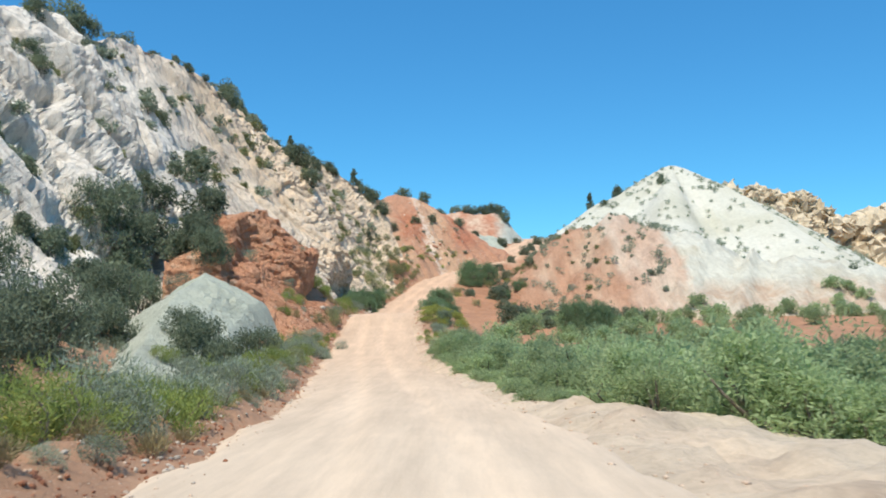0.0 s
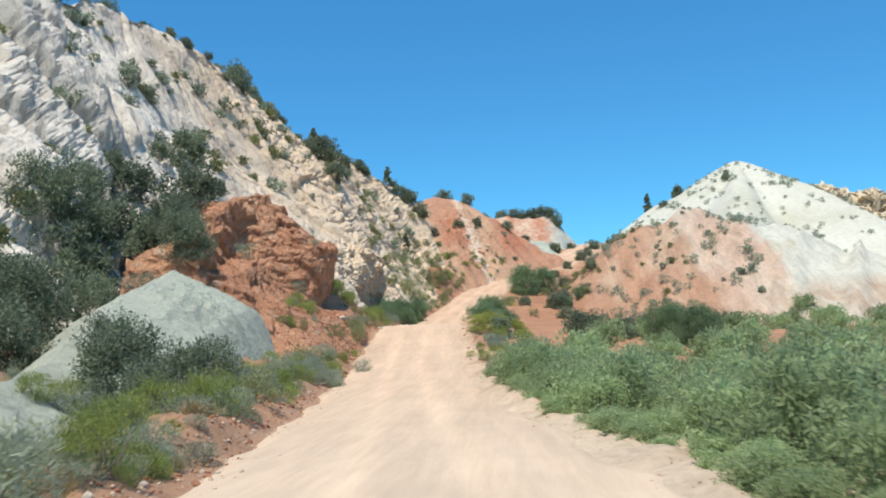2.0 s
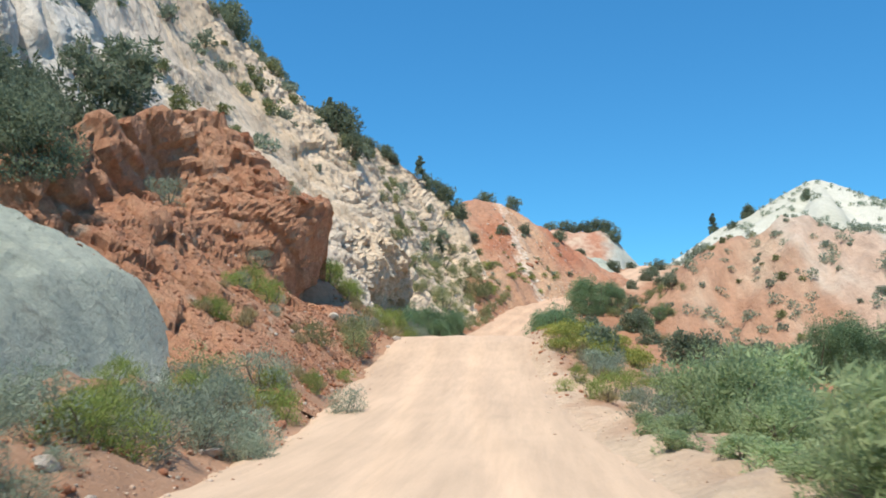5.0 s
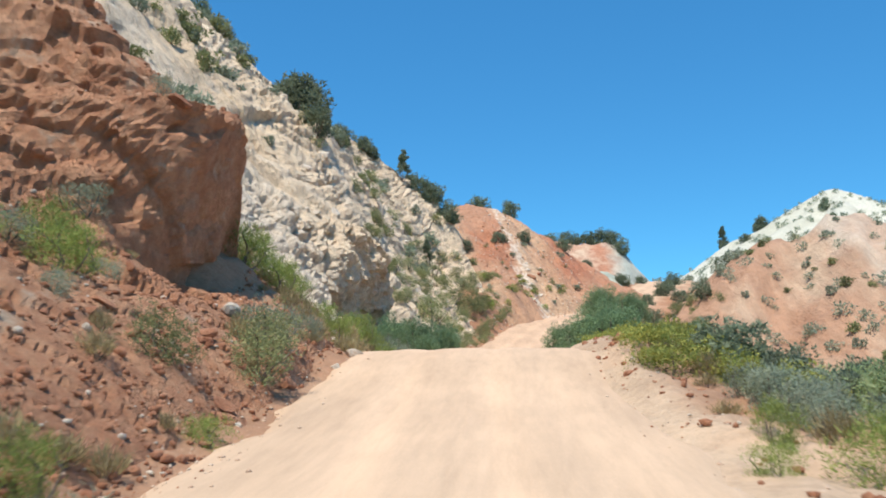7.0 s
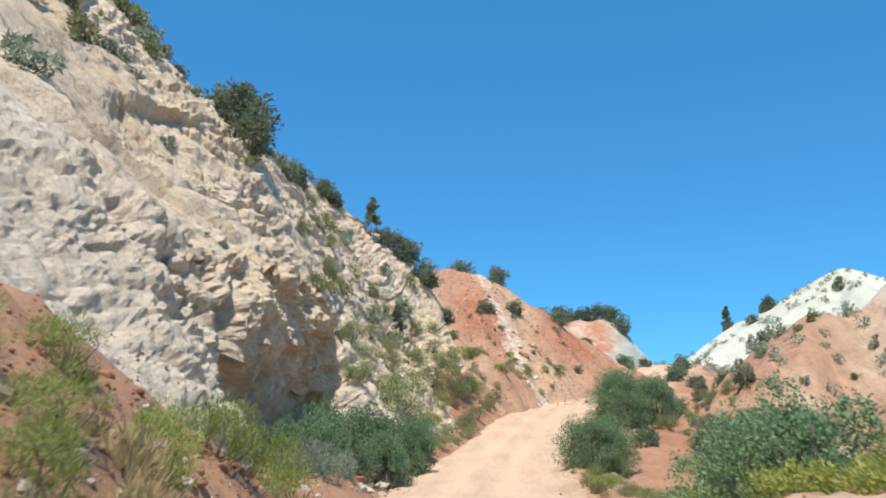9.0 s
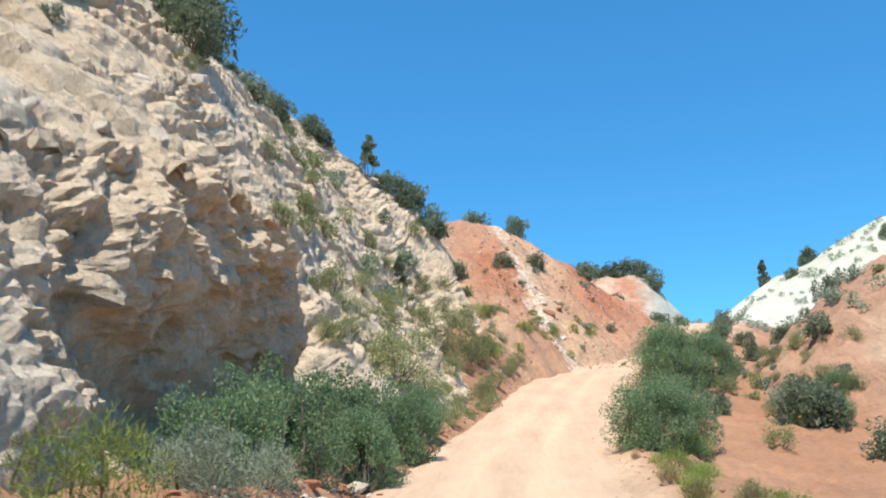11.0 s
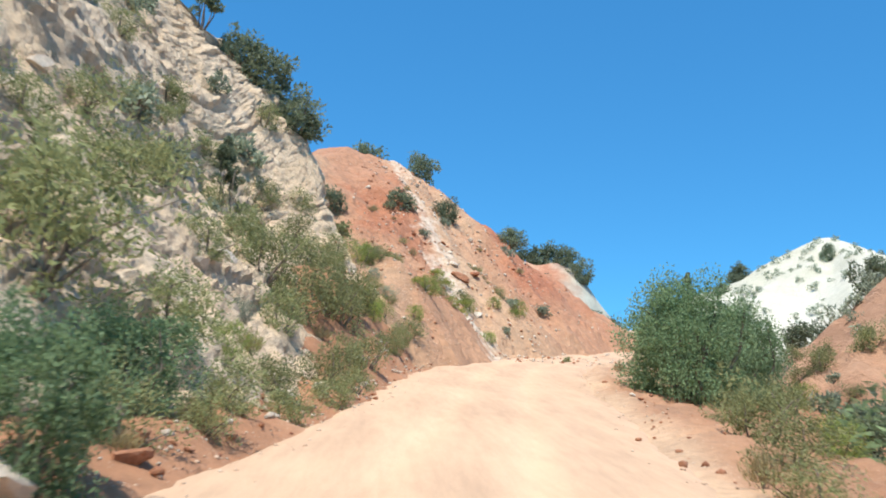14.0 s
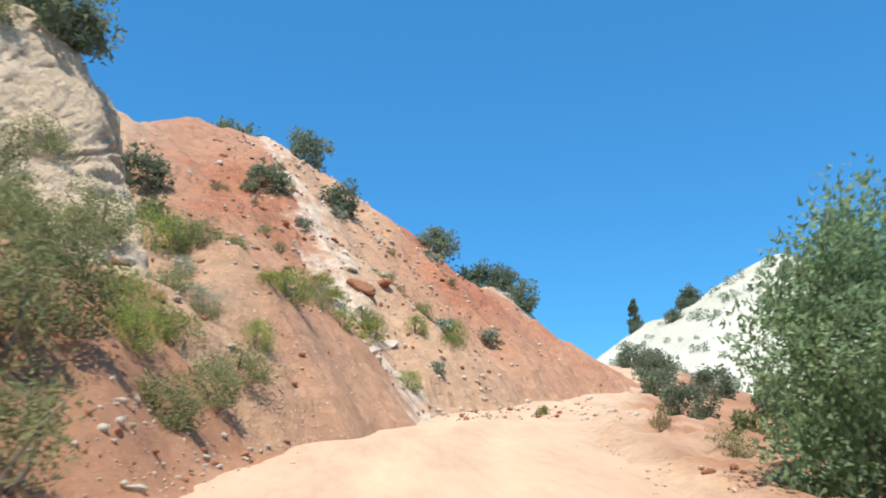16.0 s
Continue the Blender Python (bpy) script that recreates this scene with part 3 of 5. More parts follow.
U, W, HX, HY = hill_grid(-16, 40, 200, -14, 46, 190, (0.0, 159.0), (0.725, 0.689), (-0.689, 0.725))
q = np.stack([HX.ravel(), HY.ravel(), 0 * HX.ravel()], 1)
plane = 10 - 0.709 * HX + 0.746 * (HY - 159) + 3.1 * np.exp(-((U + 11) / 5) ** 2 - ((W + 4.2) / 5.5) ** 2) - 0.36 * np.clip(-5 - HX, 0, 12)
crest = np.interp(HX, (-24, -16, -12, -9, -6, -3.5, 0, 3.6, 6.2, 10, 16, 24), (18.6, 20.4, 21.8, 22.5, 21.9, 20.7, 18.6, 16.1, 14.2, 11.6, 9, 6))
soft = 0.8
HZ = -soft * np.log(np.exp(-plane / soft) + np.exp(-(crest - 0.12 * np.clip(W - 12, 0, 50)) / soft))
rill = ridged(np.stack([U.ravel() * 0.35, W.ravel() * 0.05, 0 * U.ravel()], 1), 4, 200).reshape(U.shape)
bv, be = blocks(q * np.array([0.5, 0.5, 1]), 210)
HZ = HZ + 0.35 * rill + (0.3 * fbm(q * 0.5, 4, 220) + 0.25 * (bv - 0.5)).reshape(U.shape)
red_hill = tagged(sheet("red_hill", HX, HY, HZ, RED_SOIL, True), "steep brick-red earth slope with a white streak", "hill")

# pale flank beyond the red hill
U, W, HX, HY = hill_grid(-14, 34, 90, -22, 20, 80, (6.0, 182.0), (0.6, 0.8), (-0.8, 0.6))
q = np.stack([HX.ravel(), HY.ravel(), 0 * HX.ravel()], 1)
HZ = np.interp(U, (-14, 0, 7, 22, 34), (14.0, 14.6, 15.4, 12.6, 10.6)) + np.where(W < 0, 0.8 * W, -0.3 * W)
HZ = HZ + (0.25 * fbm(q * 0.4, 4, 240) + 0.2 * ridged(q * 0.3, 3, 245)).reshape(U.shape)
pale_flank = tagged(sheet("pale_flank", HX, HY, HZ, CLAY), "bare pale grey clay slope beside the saddle", "hill")

# wooded hump behind the saddle
U, W = np.meshgrid(np.linspace(-18, 24, 90), np.linspace(186, 222, 60), indexing="ij")
q = np.stack([U.ravel(), W.ravel(), 0 * U.ravel()], 1)
HZ = 21.2 - 0.012 * (U - 4) ** 2 - 0.9 * np.clip(U - 13.5, 0, 20) - 0.9 * np.clip(197 - W, 0, 20) - 0.15 * np.clip(W - 204, 0, 30)
HZ = HZ + (0.4 * fbm(q * 0.25, 4, 260) + 0.3 * ridged(q * 0.3, 3, 265)).reshape(U.shape)
saddle_hump = tagged(sheet("saddle_hump", U, W, HZ, SADDLE), "low red and grey earth hump behind the saddle", "hill")

# ---- red bluff and clay mound between road and cliff ----
U, W = np.meshgrid(np.linspace(0, 1, 190), np.linspace(0, 1, 170), indexing="ij")
BY = 63 + 19.5 * U
top = np.interp(BY, (63, 65, 67, 70, 73, 77, 80, 81.5, 82.5), (-0.5, 3.0, 5.5, 7.2, 8.6, 9.9, 9.4, 8.0, 2.0))
WS = (0, 0.10, 0.30, 0.42, 0.54, 0.62, 0.72, 0.82, 1.0)
steep = smooth(74.5, 78, BY)
prof_x = np.interp(W, WS, (-7.6, -8.6, -10.4, -11.9, -13.4, -14.6, -15.9, -16.6, -21)) * (1 - steep) + np.interp(W, WS, (-7.6, -8.6, -10.2, -11.7, -11.15, -10.75, -12.2, -15.2, -21)) * steep
prof_z = np.interp(W, WS, (-0.1, 0.04, 0.20, 0.30, 0.42, 0.60, 0.68, 1.0, 0.85)) * (1 - steep) + np.interp(W, WS, (-0.1, 0.04, 0.15, 0.20, 0.46, 0.62, 0.74, 1.0, 0.95)) * steep
base = road_z(BY.ravel()).reshape(BY.shape)
BX = prof_x + 1.0 * smooth(68, 63, BY) - 0.8 * smooth(80, 82.5, BY)
BZ = base + prof_z * (top - base)
BZ = BZ + 0.35 * smooth(0.06, 0.2, W) * smooth(74, 68, BY)
BX, BY2, BZ = rough_face(BX, BY, BZ, smooth(0.0, 0.1, W) * (0.06 + 0.26 * smooth(0.26, 0.45, W)) * (1 - 0.6 * steep * smooth(0.36, 0.42, W) * smooth(0.66, 0.6, W)), 300, 0.62, (0.40, 0.34, 0.36))
red_bluff = tagged(sheet("red_bluff", BX, BY2, BZ, RED_ROCK, True), "crumbling rust-red rock bluff with a shaded face", "bluff")

# a spur of clay: a crest that falls towards the hollow, with a planed slope on the road side
MX, MY = np.meshgrid(np.linspace(-26, -7, 150), np.linspace(24, 70, 240), indexing="ij")
q = np.stack([MX.ravel(), MY.ravel(), 0 * MX.ravel()], 1)
crest_x = np.interp(MY, (24, 30, 36, 40.8, 48.6, 57, 63.5, 70), (-8.2, -9.9, -12.0, -13.4, -15.6, -16.6, -16.3, -17.5))
crest_z = np.interp(MY, (24, 30, 36, 40.8, 48.6, 52, 57, 62.5, 64.5, 70), (-1.9, -1.6, -1.3, -0.9, -0.2, 0.7, 2.4, 3.7, 3.6, 0.5))
side = MX - crest_x
gully_cut = ridged(np.stack([MY.ravel() * 0.35 + MX.ravel() * 0.12, MX.ravel() * 0.05, 0 * q[:, 0]], 1), 4, 345).reshape(MX.shape)
MZ = crest_z - np.where(side > 0, 0.62 * side, -0.75 * side) - 0.12 * np.exp(-(side / 0.8) ** 2)
MZ = MZ + (0.16 * fbm(q * 0.5, 4, 340)).reshape(MX.shape) + 0.26 * gully_cut * np.clip(np.abs(side) / 2, 0, 1)
outcrop = np.exp(-(((MX + 14.0) / 1.5) ** 2 + ((MY - 58.6) / 1.9) ** 2))
MZ = MZ + outcrop * (0.3 + 0.4 * ridged(q * 1.3, 4, 348).reshape(MX.shape))
MZ = MZ - 2.0 * smooth(-12.6, -10.8, MX) * smooth(44, 50, MY)
MZ = np.maximum(MZ, land(MX.ravel(), MY.ravel()).reshape(MX.shape) - 0.6)
clay_mound = tagged(sheet("clay_mound", MX, MY, MZ, CLAY), "smooth pale green clay spur beside the road", "mound")

# ---- hills across the wash ----
def pale_hill_build(nt, bsdf):
    pos = where(nt)
    n1 = noise_out(nt, pos, 0.08, 6, 0.6)
    n2 = noise_out(nt, pos, 1.2, 7, 0.7)
    col = ramp(nt, n1, [(0.35, (0.50, 0.48, 0.37)), (0.6, (0.60, 0.58, 0.48))])
    col = mix(nt, 0.3, col, ramp(nt, n2, [(0.35, (0.6,)), (0.6, (1.0,))]), 'MULTIPLY')
    nt.links.new(col, bsdf.inputs["Base Color"])
    bsdf.inputs["Roughness"].default_value = 0.95
    bump(nt, bsdf, [(n2, 0.7, 0.4)])


PALE_SOIL = material("pale_hill_soil", pale_hill_build)


def pink_build(nt, bsdf):
    pos = where(nt)
    slant = nt.nodes.new("ShaderNodeMapping")
    slant.inputs["Rotation"].default_value = (0, 0, radians(-32))
    slant.inputs["Scale"].default_value = (1, 0.22, 0.3)
    nt.links.new(pos, slant.inputs["Vector"])
    bands = noise_out(nt, slant.outputs[0], 0.16, 6, 0.6)
    rills = noise_out(nt, slant.outputs[0], 0.9, 6, 0.65)
    n2 = noise_out(nt, pos, 1.6, 7, 0.7)
    red = ramp(nt, bands, [(0.36, (0.39, 0.205, 0.118)), (0.50, (0.45, 0.26, 0.16)), (0.64, (0.52, 0.37, 0.25))])
    peach = ramp(nt, bands, [(0.36, (0.47, 0.305, 0.205)), (0.50, (0.53, 0.375, 0.27)), (0.64, (0.57, 0.46, 0.35))])
    # red beds give way to peach and then to white ones across the slope, over a tan apron
    sep = nt.nodes.new("ShaderNodeSeparateXYZ")
    nt.links.new(pos, sep.inputs[0])

    def across(axis, wobble, low, high):
        wob = nt.nodes.new("ShaderNodeMath")
        wob.operation = 'MULTIPLY_ADD'
        wob.inputs[1].default_value = wobble
        nt.links.new(noise_out(nt, pos, 0.15, 6, 0.6), wob.inputs[0])
        nt.links.new(sep.outputs[axis], wob.inputs[2])
        edge = nt.nodes.new("ShaderNodeMapRange")
        edge.inputs["From Min"].default_value, edge.inputs["From Max"].default_value = low, high
        nt.links.new(wob.outputs[0], edge.inputs["Value"])
        return edge.outputs[0]
    col = mix(nt, across("X", 4.0, 28.2, 29.6), red, peach)
    white = ramp(nt, noise_out(nt, pos, 0.16, 6, 0.65), [(0.40, (0.52, 0.48, 0.37)), (0.52, (0.58, 0.56, 0.46))])
    col = mix(nt, across("X", 7.0, 38.2, 39.6), col, white)
    apron = ramp(nt, noise_out(nt, pos, 0.3, 6, 0.65), [(0.40, (0.47, 0.34, 0.235)), (0.58, (0.56, 0.48, 0.37))])
    col = mix(nt, mix(nt, across("X", 5.0, 33.0, 36.0), (1, 1, 1), across("Z", 3.0, 3.6, 5.2)), apron, col)
    col = mix(nt, 0.4, col, ramp(nt, rills, [(0.36, (0.6,)), (0.6, (1.1,))]), 'MULTIPLY')
    col = mix(nt, 0.35, col, ramp(nt, n2, [(0.35, (0.55,)), (0.6, (1.0,))]), 'MULTIPLY')
    nt.links.new(col, bsdf.inputs["Base Color"])
    bsdf.inputs["Roughness"].default_value = 0.95
    bump(nt, bsdf, [(rills, 0.6, 0.8), (n2, 0.6, 0.3)])


PINK_SOIL = material("pink_hill_soil", pink_build)

X, Y = np.meshgrid(np.linspace(-15, 175, 200), np.linspace(160, 330, 180), indexing="ij")
q = np.stack([X.ravel(), Y.ravel(), 0 * X.ravel()], 1)
dx, dy = X - 64.7, Y - 240.4
ang = np.arctan2(dy, dx)
r = np.hypot(dx, dy)
spur = 6 * np.exp(-((ang + 1.85) / 0.16) ** 2) * smooth(0, 40, r) + 4 * np.exp(-((ang + 1.2) / 0.2) ** 2) * smooth(5, 40, r)
Z = 39.4 - 0.60 * np.sqrt(r * r + 4) - 0.02 * r + spur
Z = Z + (0.9 * ridged(np.stack([ang.ravel() * 5, r.ravel() * 0.02, 0 * q[:, 0]], 1), 3, 400) + 0.5 * fbm(q * 0.12, 4, 410)).reshape(X.shape) * np.clip(r / 15, 0, 1)
pale_hill = tagged(sheet("pale_hill", X, Y, Z, PALE_SOIL), "cone-shaped cream white hill dotted with shrubs", "hill")

X, Y = np.meshgrid(np.linspace(2, 175, 260), np.linspace(100, 215, 190), indexing="ij")
q = np.stack([X.ravel(), Y.ravel(), 0 * X.ravel()], 1)
plane = 2.6 + 0.33 * np.minimum(X - 12.8, 22) + 0.52 * (Y - 133)
top = np.interp(X, (2, 10, 14, 18, 20, 23, 28, 31, 36, 43, 50, 60, 80, 120), (0, 3.5, 6.3, 9.4, 11.2, 13.2, 15.0, 14.6, 12.0, 9.0, 7.0, 4.5, 1.0, -3.0)) - 0.5 * np.clip(Y - 149.5, 0, 99)
Z = -1.2 * np.log(np.exp(-plane / 1.2) + np.exp(-top / 1.2))
Z = Z + (1.0 * ridged(np.stack([X.ravel() * 0.22 - Y.ravel() * 0.1, Y.ravel() * 0.03, 0 * q[:, 0]], 1), 4, 420) + 0.3 * fbm(q * 0.5, 4, 430)).reshape(X.shape)
pink_hill = tagged(sheet("pink_hill", X, Y, Z, PINK_SOIL), "eroded salmon pink hillside with rills and low shrubs", "hill")

# far cliffs
def far_ridge(name, x0, x1, y, tops, k, mat, label, depth=70):
    X, V = np.meshgrid(np.linspace(x0, x1, 220), np.linspace(0, 1, 90), indexing="ij")
    t = np.interp((X - x0) / (x1 - x0), np.linspace(0, 1, len(tops)), tops)
    p = np.stack([X.ravel() * 0.06, 0 * X.ravel(), V.ravel() * 2], 1)
    t = t * (1 + 0.05 * ridged(p * np.array([2, 1, 0]), 4, k).reshape(X.shape))
    prof = np.interp(V, (0, 0.45, 0.5, 0.8, 0.84, 1), (-0.2, 0.5, 0.62, 0.94, 1.0, 1.0))
    Yd = y + np.interp(V, (0, 0.45, 0.5, 0.8, 0.84, 1), (-depth * 0.6, -6, -4, 0, 6, depth))
    Yd = Yd + 7 * ridged(p, 4, k + 5).reshape(X.shape)
    Xr, Yr, Zr = rough_face(X, Yd, t * prof, 3.4 * smooth(0.25, 0.5, V), k + 9, 0.8, (0.05, 0.05, 0.03))
    return tagged(sheet(name, Xr, Yr, Zr, mat, True), label, "cliff")


far_ridge("far_cliff", 86, 168, 345, (30, 42, 46, 44, 40, 24), 500, TAN_ROCK, "blocky tan sandstone cliff behind the pale hill")
far_ridge("far_cliff", 150, 420, 330, (30, 33, 32, 40, 42, 40, 36, 34), 520, TAN_ROCK, "long cream and tan cliff across the valley")

# ---- plants ----
def leaf_mat(name, a, b, c, through_light=0.25):
    """Leaves in three tones that vary from leaf to leaf and plant to plant."""
    m = bpy.data.materials.new(name)
    m.use_nodes = True
    nt = m.node_tree
    bsdf = nt.nodes["Principled BSDF"]
    g = nt.nodes.new("ShaderNodeNewGeometry")
    o = nt.nodes.new("ShaderNodeObjectInfo")
    a, c = (tuple(0.35 * m + 0.65 * e for m, e in zip(b, end)) for end in (a, c))
    col = ramp(nt, g.outputs["Random Per Island"], [(0.0, a), (0.55, b), (1.0, c)])
    tone = ramp(nt, o.outputs["Random"], [(0.0, (0.75,)), (1.0, (1.15,))])
    col = mix(nt, 1.0, col, tone, 'MULTIPLY')
    nt.links.new(col, bsdf.inputs["Base Color"])
    bsdf.inputs["Roughness"].default_value = 0.75
    bsdf.inputs["Specular IOR Level"].default_value = 0.25
    t = nt.nodes.new("ShaderNodeBsdfTranslucent")
    nt.links.new(col, t.inputs["Color"])
    s = nt.nodes.new("ShaderNodeMixShader")
    s.inputs[0].default_value = through_light
    nt.links.new(bsdf.outputs[0], s.inputs[1])
    nt.links.new(t.outputs[0], s.inputs[2])
    nt.links.new(s.outputs[0], nt.nodes["Material Output"].inputs["Surface"])
    return m


JUNIPER = leaf_mat("juniper_leaf", (0.13, 0.165, 0.105), (0.20, 0.245, 0.155), (0.29, 0.33, 0.22), 0.4)
BROAD = leaf_mat("shrub_oak_leaf", (0.13, 0.20, 0.10), (0.20, 0.295, 0.15), (0.29, 0.385, 0.22), 0.4)
OLIVE = leaf_mat("olive_scrub_leaf", (0.19, 0.215, 0.095), (0.28, 0.305, 0.14), (0.39, 0.395, 0.20), 0.4)
SAGE = leaf_mat("sage_leaf", (0.21, 0.25, 0.17), (0.30, 0.35, 0.25), (0.41, 0.455, 0.345), 0.35)
RABBIT = leaf_mat("rabbitbrush_leaf", (0.16, 0.21, 0.06), (0.27, 0.34, 0.09), (0.40, 0.43, 0.13), 0.35)
YELLOW = leaf_mat("yellow_bloom", (0.32, 0.33, 0.07), (0.42, 0.41, 0.10), (0.50, 0.47, 0.14), 0.3)
WASH = leaf_mat("wash_willow_leaf", (0.29, 0.385, 0.19), (0.40, 0.50, 0.26), (0.52, 0.60, 0.34), 0.55)
DRY = leaf_mat("dry_grass_blade", (0.28, 0.22, 0.11), (0.38, 0.31, 0.16), (0.48, 0.41, 0.24), 0.3)


def bark_build(nt, bsdf):
    pos = stretched(nt, where(nt), (1, 1, 0.2))
    col = ramp(nt, noise_out(nt, pos, 14, 6), [(0.35, (0.10, 0.075, 0.055)), (0.65, (0.26, 0.215, 0.17))])
    nt.links.new(col, bsdf.inputs["Base Color"])
    bsdf.inputs["Roughness"].default_value = 0.9


BARK = material("grey_bark", bark_build)


def mesh_of(name, verts, faces, mat):
    """A mesh from an array of points and an array of triangles or quads."""
    verts, faces = np.asarray(verts, float), np.asarray(faces)
    me = bpy.data.meshes.new(name)
    k = faces.shape[1]
    me.vertices.add(len(verts))
    me.vertices.foreach_set("co", verts.ravel())
    me.loops.add(faces.size)
    me.loops.foreach_set("vertex_index", faces.ravel().astype(np.int32))
    me.polygons.add(len(faces))
    me.polygons.foreach_set("loop_start", np.arange(0, faces.size, k))
    me.polygons.foreach_set("loop_total", np.full(len(faces), k))
    me.update()
    me.materials.append(mat)
    return me


def part(name, me, parent, label=""):
    ob = new(name, me)
    ob.parent = parent
    return tagged(ob, label)


def leaves(rng, centres, radii, count, size, slim=0.45, rise=0.0):
    """Small quads, thickest towards the outside of each clump."""
    pick = rng.integers(0, len(centres), count)
    way = rng.normal(size=(count, 3))
    way /= np.linalg.norm(way, axis=1, keepdims=True)
    p = centres[pick] + way * (radii[pick] * rng.uniform(0.35, 1.05, count) ** 0.6)[:, None]
    a = rng.normal(size=(count, 3)) + way * 0.9 + np.array([0, 0, rise])
    a /= np.linalg.norm(a, axis=1, keepdims=True)
    b = np.cross(a, rng.normal(size=(count, 3)))
    b /= np.linalg.norm(b, axis=1, keepdims=True) + 1e-9
    s = size * rng.uniform(0.6, 1.4, count)[:, None]
    v = np.stack([p + b * s * slim * 0.5, p + a * s, p - b * s * slim * 0.5], 1).reshape(-1, 3)
    return v, np.arange(3 * count).reshape(-1, 3)


def limbs(rng, ends, thick=0.1, bend=0.12, sides=5, steps=4):
    """Tapered bent boughs that fork from one shared root ring."""
    ring = [(math.cos(2 * math.pi * k / sides), math.sin(2 * math.pi * k / sides)) for k in range(sides)]
    verts, faces = [np.array([thick * a, thick * b, -0.05]) for a, b in ring], []
    for end in ends:
        end = np.asarray(end, float)
        r0 = thick * rng.uniform(0.5, 0.9)
        kink = rng.normal(size=3) * bend * np.linalg.norm(end)
        last = list(range(sides))
        for i in range(1, steps + 1):
            t = i / steps
            c = end * t + kink * math.sin(math.pi * t)
            r = r0 * (1 - 0.85 * t) + 0.003
            now = []
            for k, (a, b) in enumerate(ring):
                now.append(len(verts))
                verts.append(c + r * np.array([a, b, 0.25 * b]))
            for k in range(sides):
                faces.append((last[k], last[(k + 1) % sides], now[(k + 1) % sides], now[k]))
            last = now
    return np.array(verts), np.array(faces)


FAR_AWAY = pose(0, -60, -40)


def woody(name, label, category, seed, mat, width, height, clumps, count, size, low=0.15, slim=0.5, narrow=0.0, gaps=0.45, rise=0.3, tips=None):
    """A shrub or small tree: branching limbs and a ragged crown of leaf clumps."""
    rng = np.random.default_rng(seed)
    base = tagged(new(name), label, category)
    u = rng.normal(size=(clumps, 3))
    u /= np.linalg.norm(u, axis=1, keepdims=True)
    u[:, 2] = np.where(u[:, 2] < -0.55, -u[:, 2], u[:, 2])
    reach = rng.uniform(0.3, 1.0, clumps) ** 0.5
    lump = 1 + gaps * np.sin(3 * np.arctan2(u[:, 1], u[:, 0]) + rng.uniform(0, 6)) * rng.uniform(0.3, 1, clumps)
    c = u * reach[:, None] * lump[:, None] * np.array([width * 0.42, width * 0.42, height * (1 - low) * 0.42])
    c[:, 2] += height * (low + 0.46 * (1 - low))
    if not narrow:
        # foliage down to the ground
        low_ring = clumps // 4
        w, o = rng.uniform(0, 6.28, low_ring), rng.uniform(0.15, 0.40, low_ring) * width
        c[:low_ring] = np.stack([o * np.cos(w), o * np.sin(w), rng.uniform(0.06, 0.26, low_ring) * height], 1)
    taper = 1 - narrow * np.clip(c[:, 2] / height, 0, 1)
    c[:, :2] *= taper[:, None]
    r = rng.uniform(0.09, 0.19, clumps) * width * (1 - 0.5 * narrow) * (0.68 if clumps > 100 else 1.0)
    v, f = leaves(rng, c, r, count, size, slim, rise)
    v[:, 2] = np.maximum(v[:, 2], 0.02)
    ends = c[rng.permutation(clumps)[: 4 + clumps // 16]]
    lv, lf = limbs(rng, ends, thick=0.03 * width, sides=4, steps=3)
    part("trunk", mesh_of("trunk", lv, lf, BARK), base)
    part("crown", mesh_of("crown", v, f, mat), base)
    if tips:
        top = c[:, 2] > 0.45 * height
        bv, bf = leaves(rng, c[top] + np.array([0, 0, 0.04 * height]), r[top], count // 3, size * 0.8, 0.5, 1.0)
        part("bloom", mesh_of("bloom", bv, bf, tips), base, "pale yellow flower heads")
    base.matrix_basis = FAR_AWAY
    return base


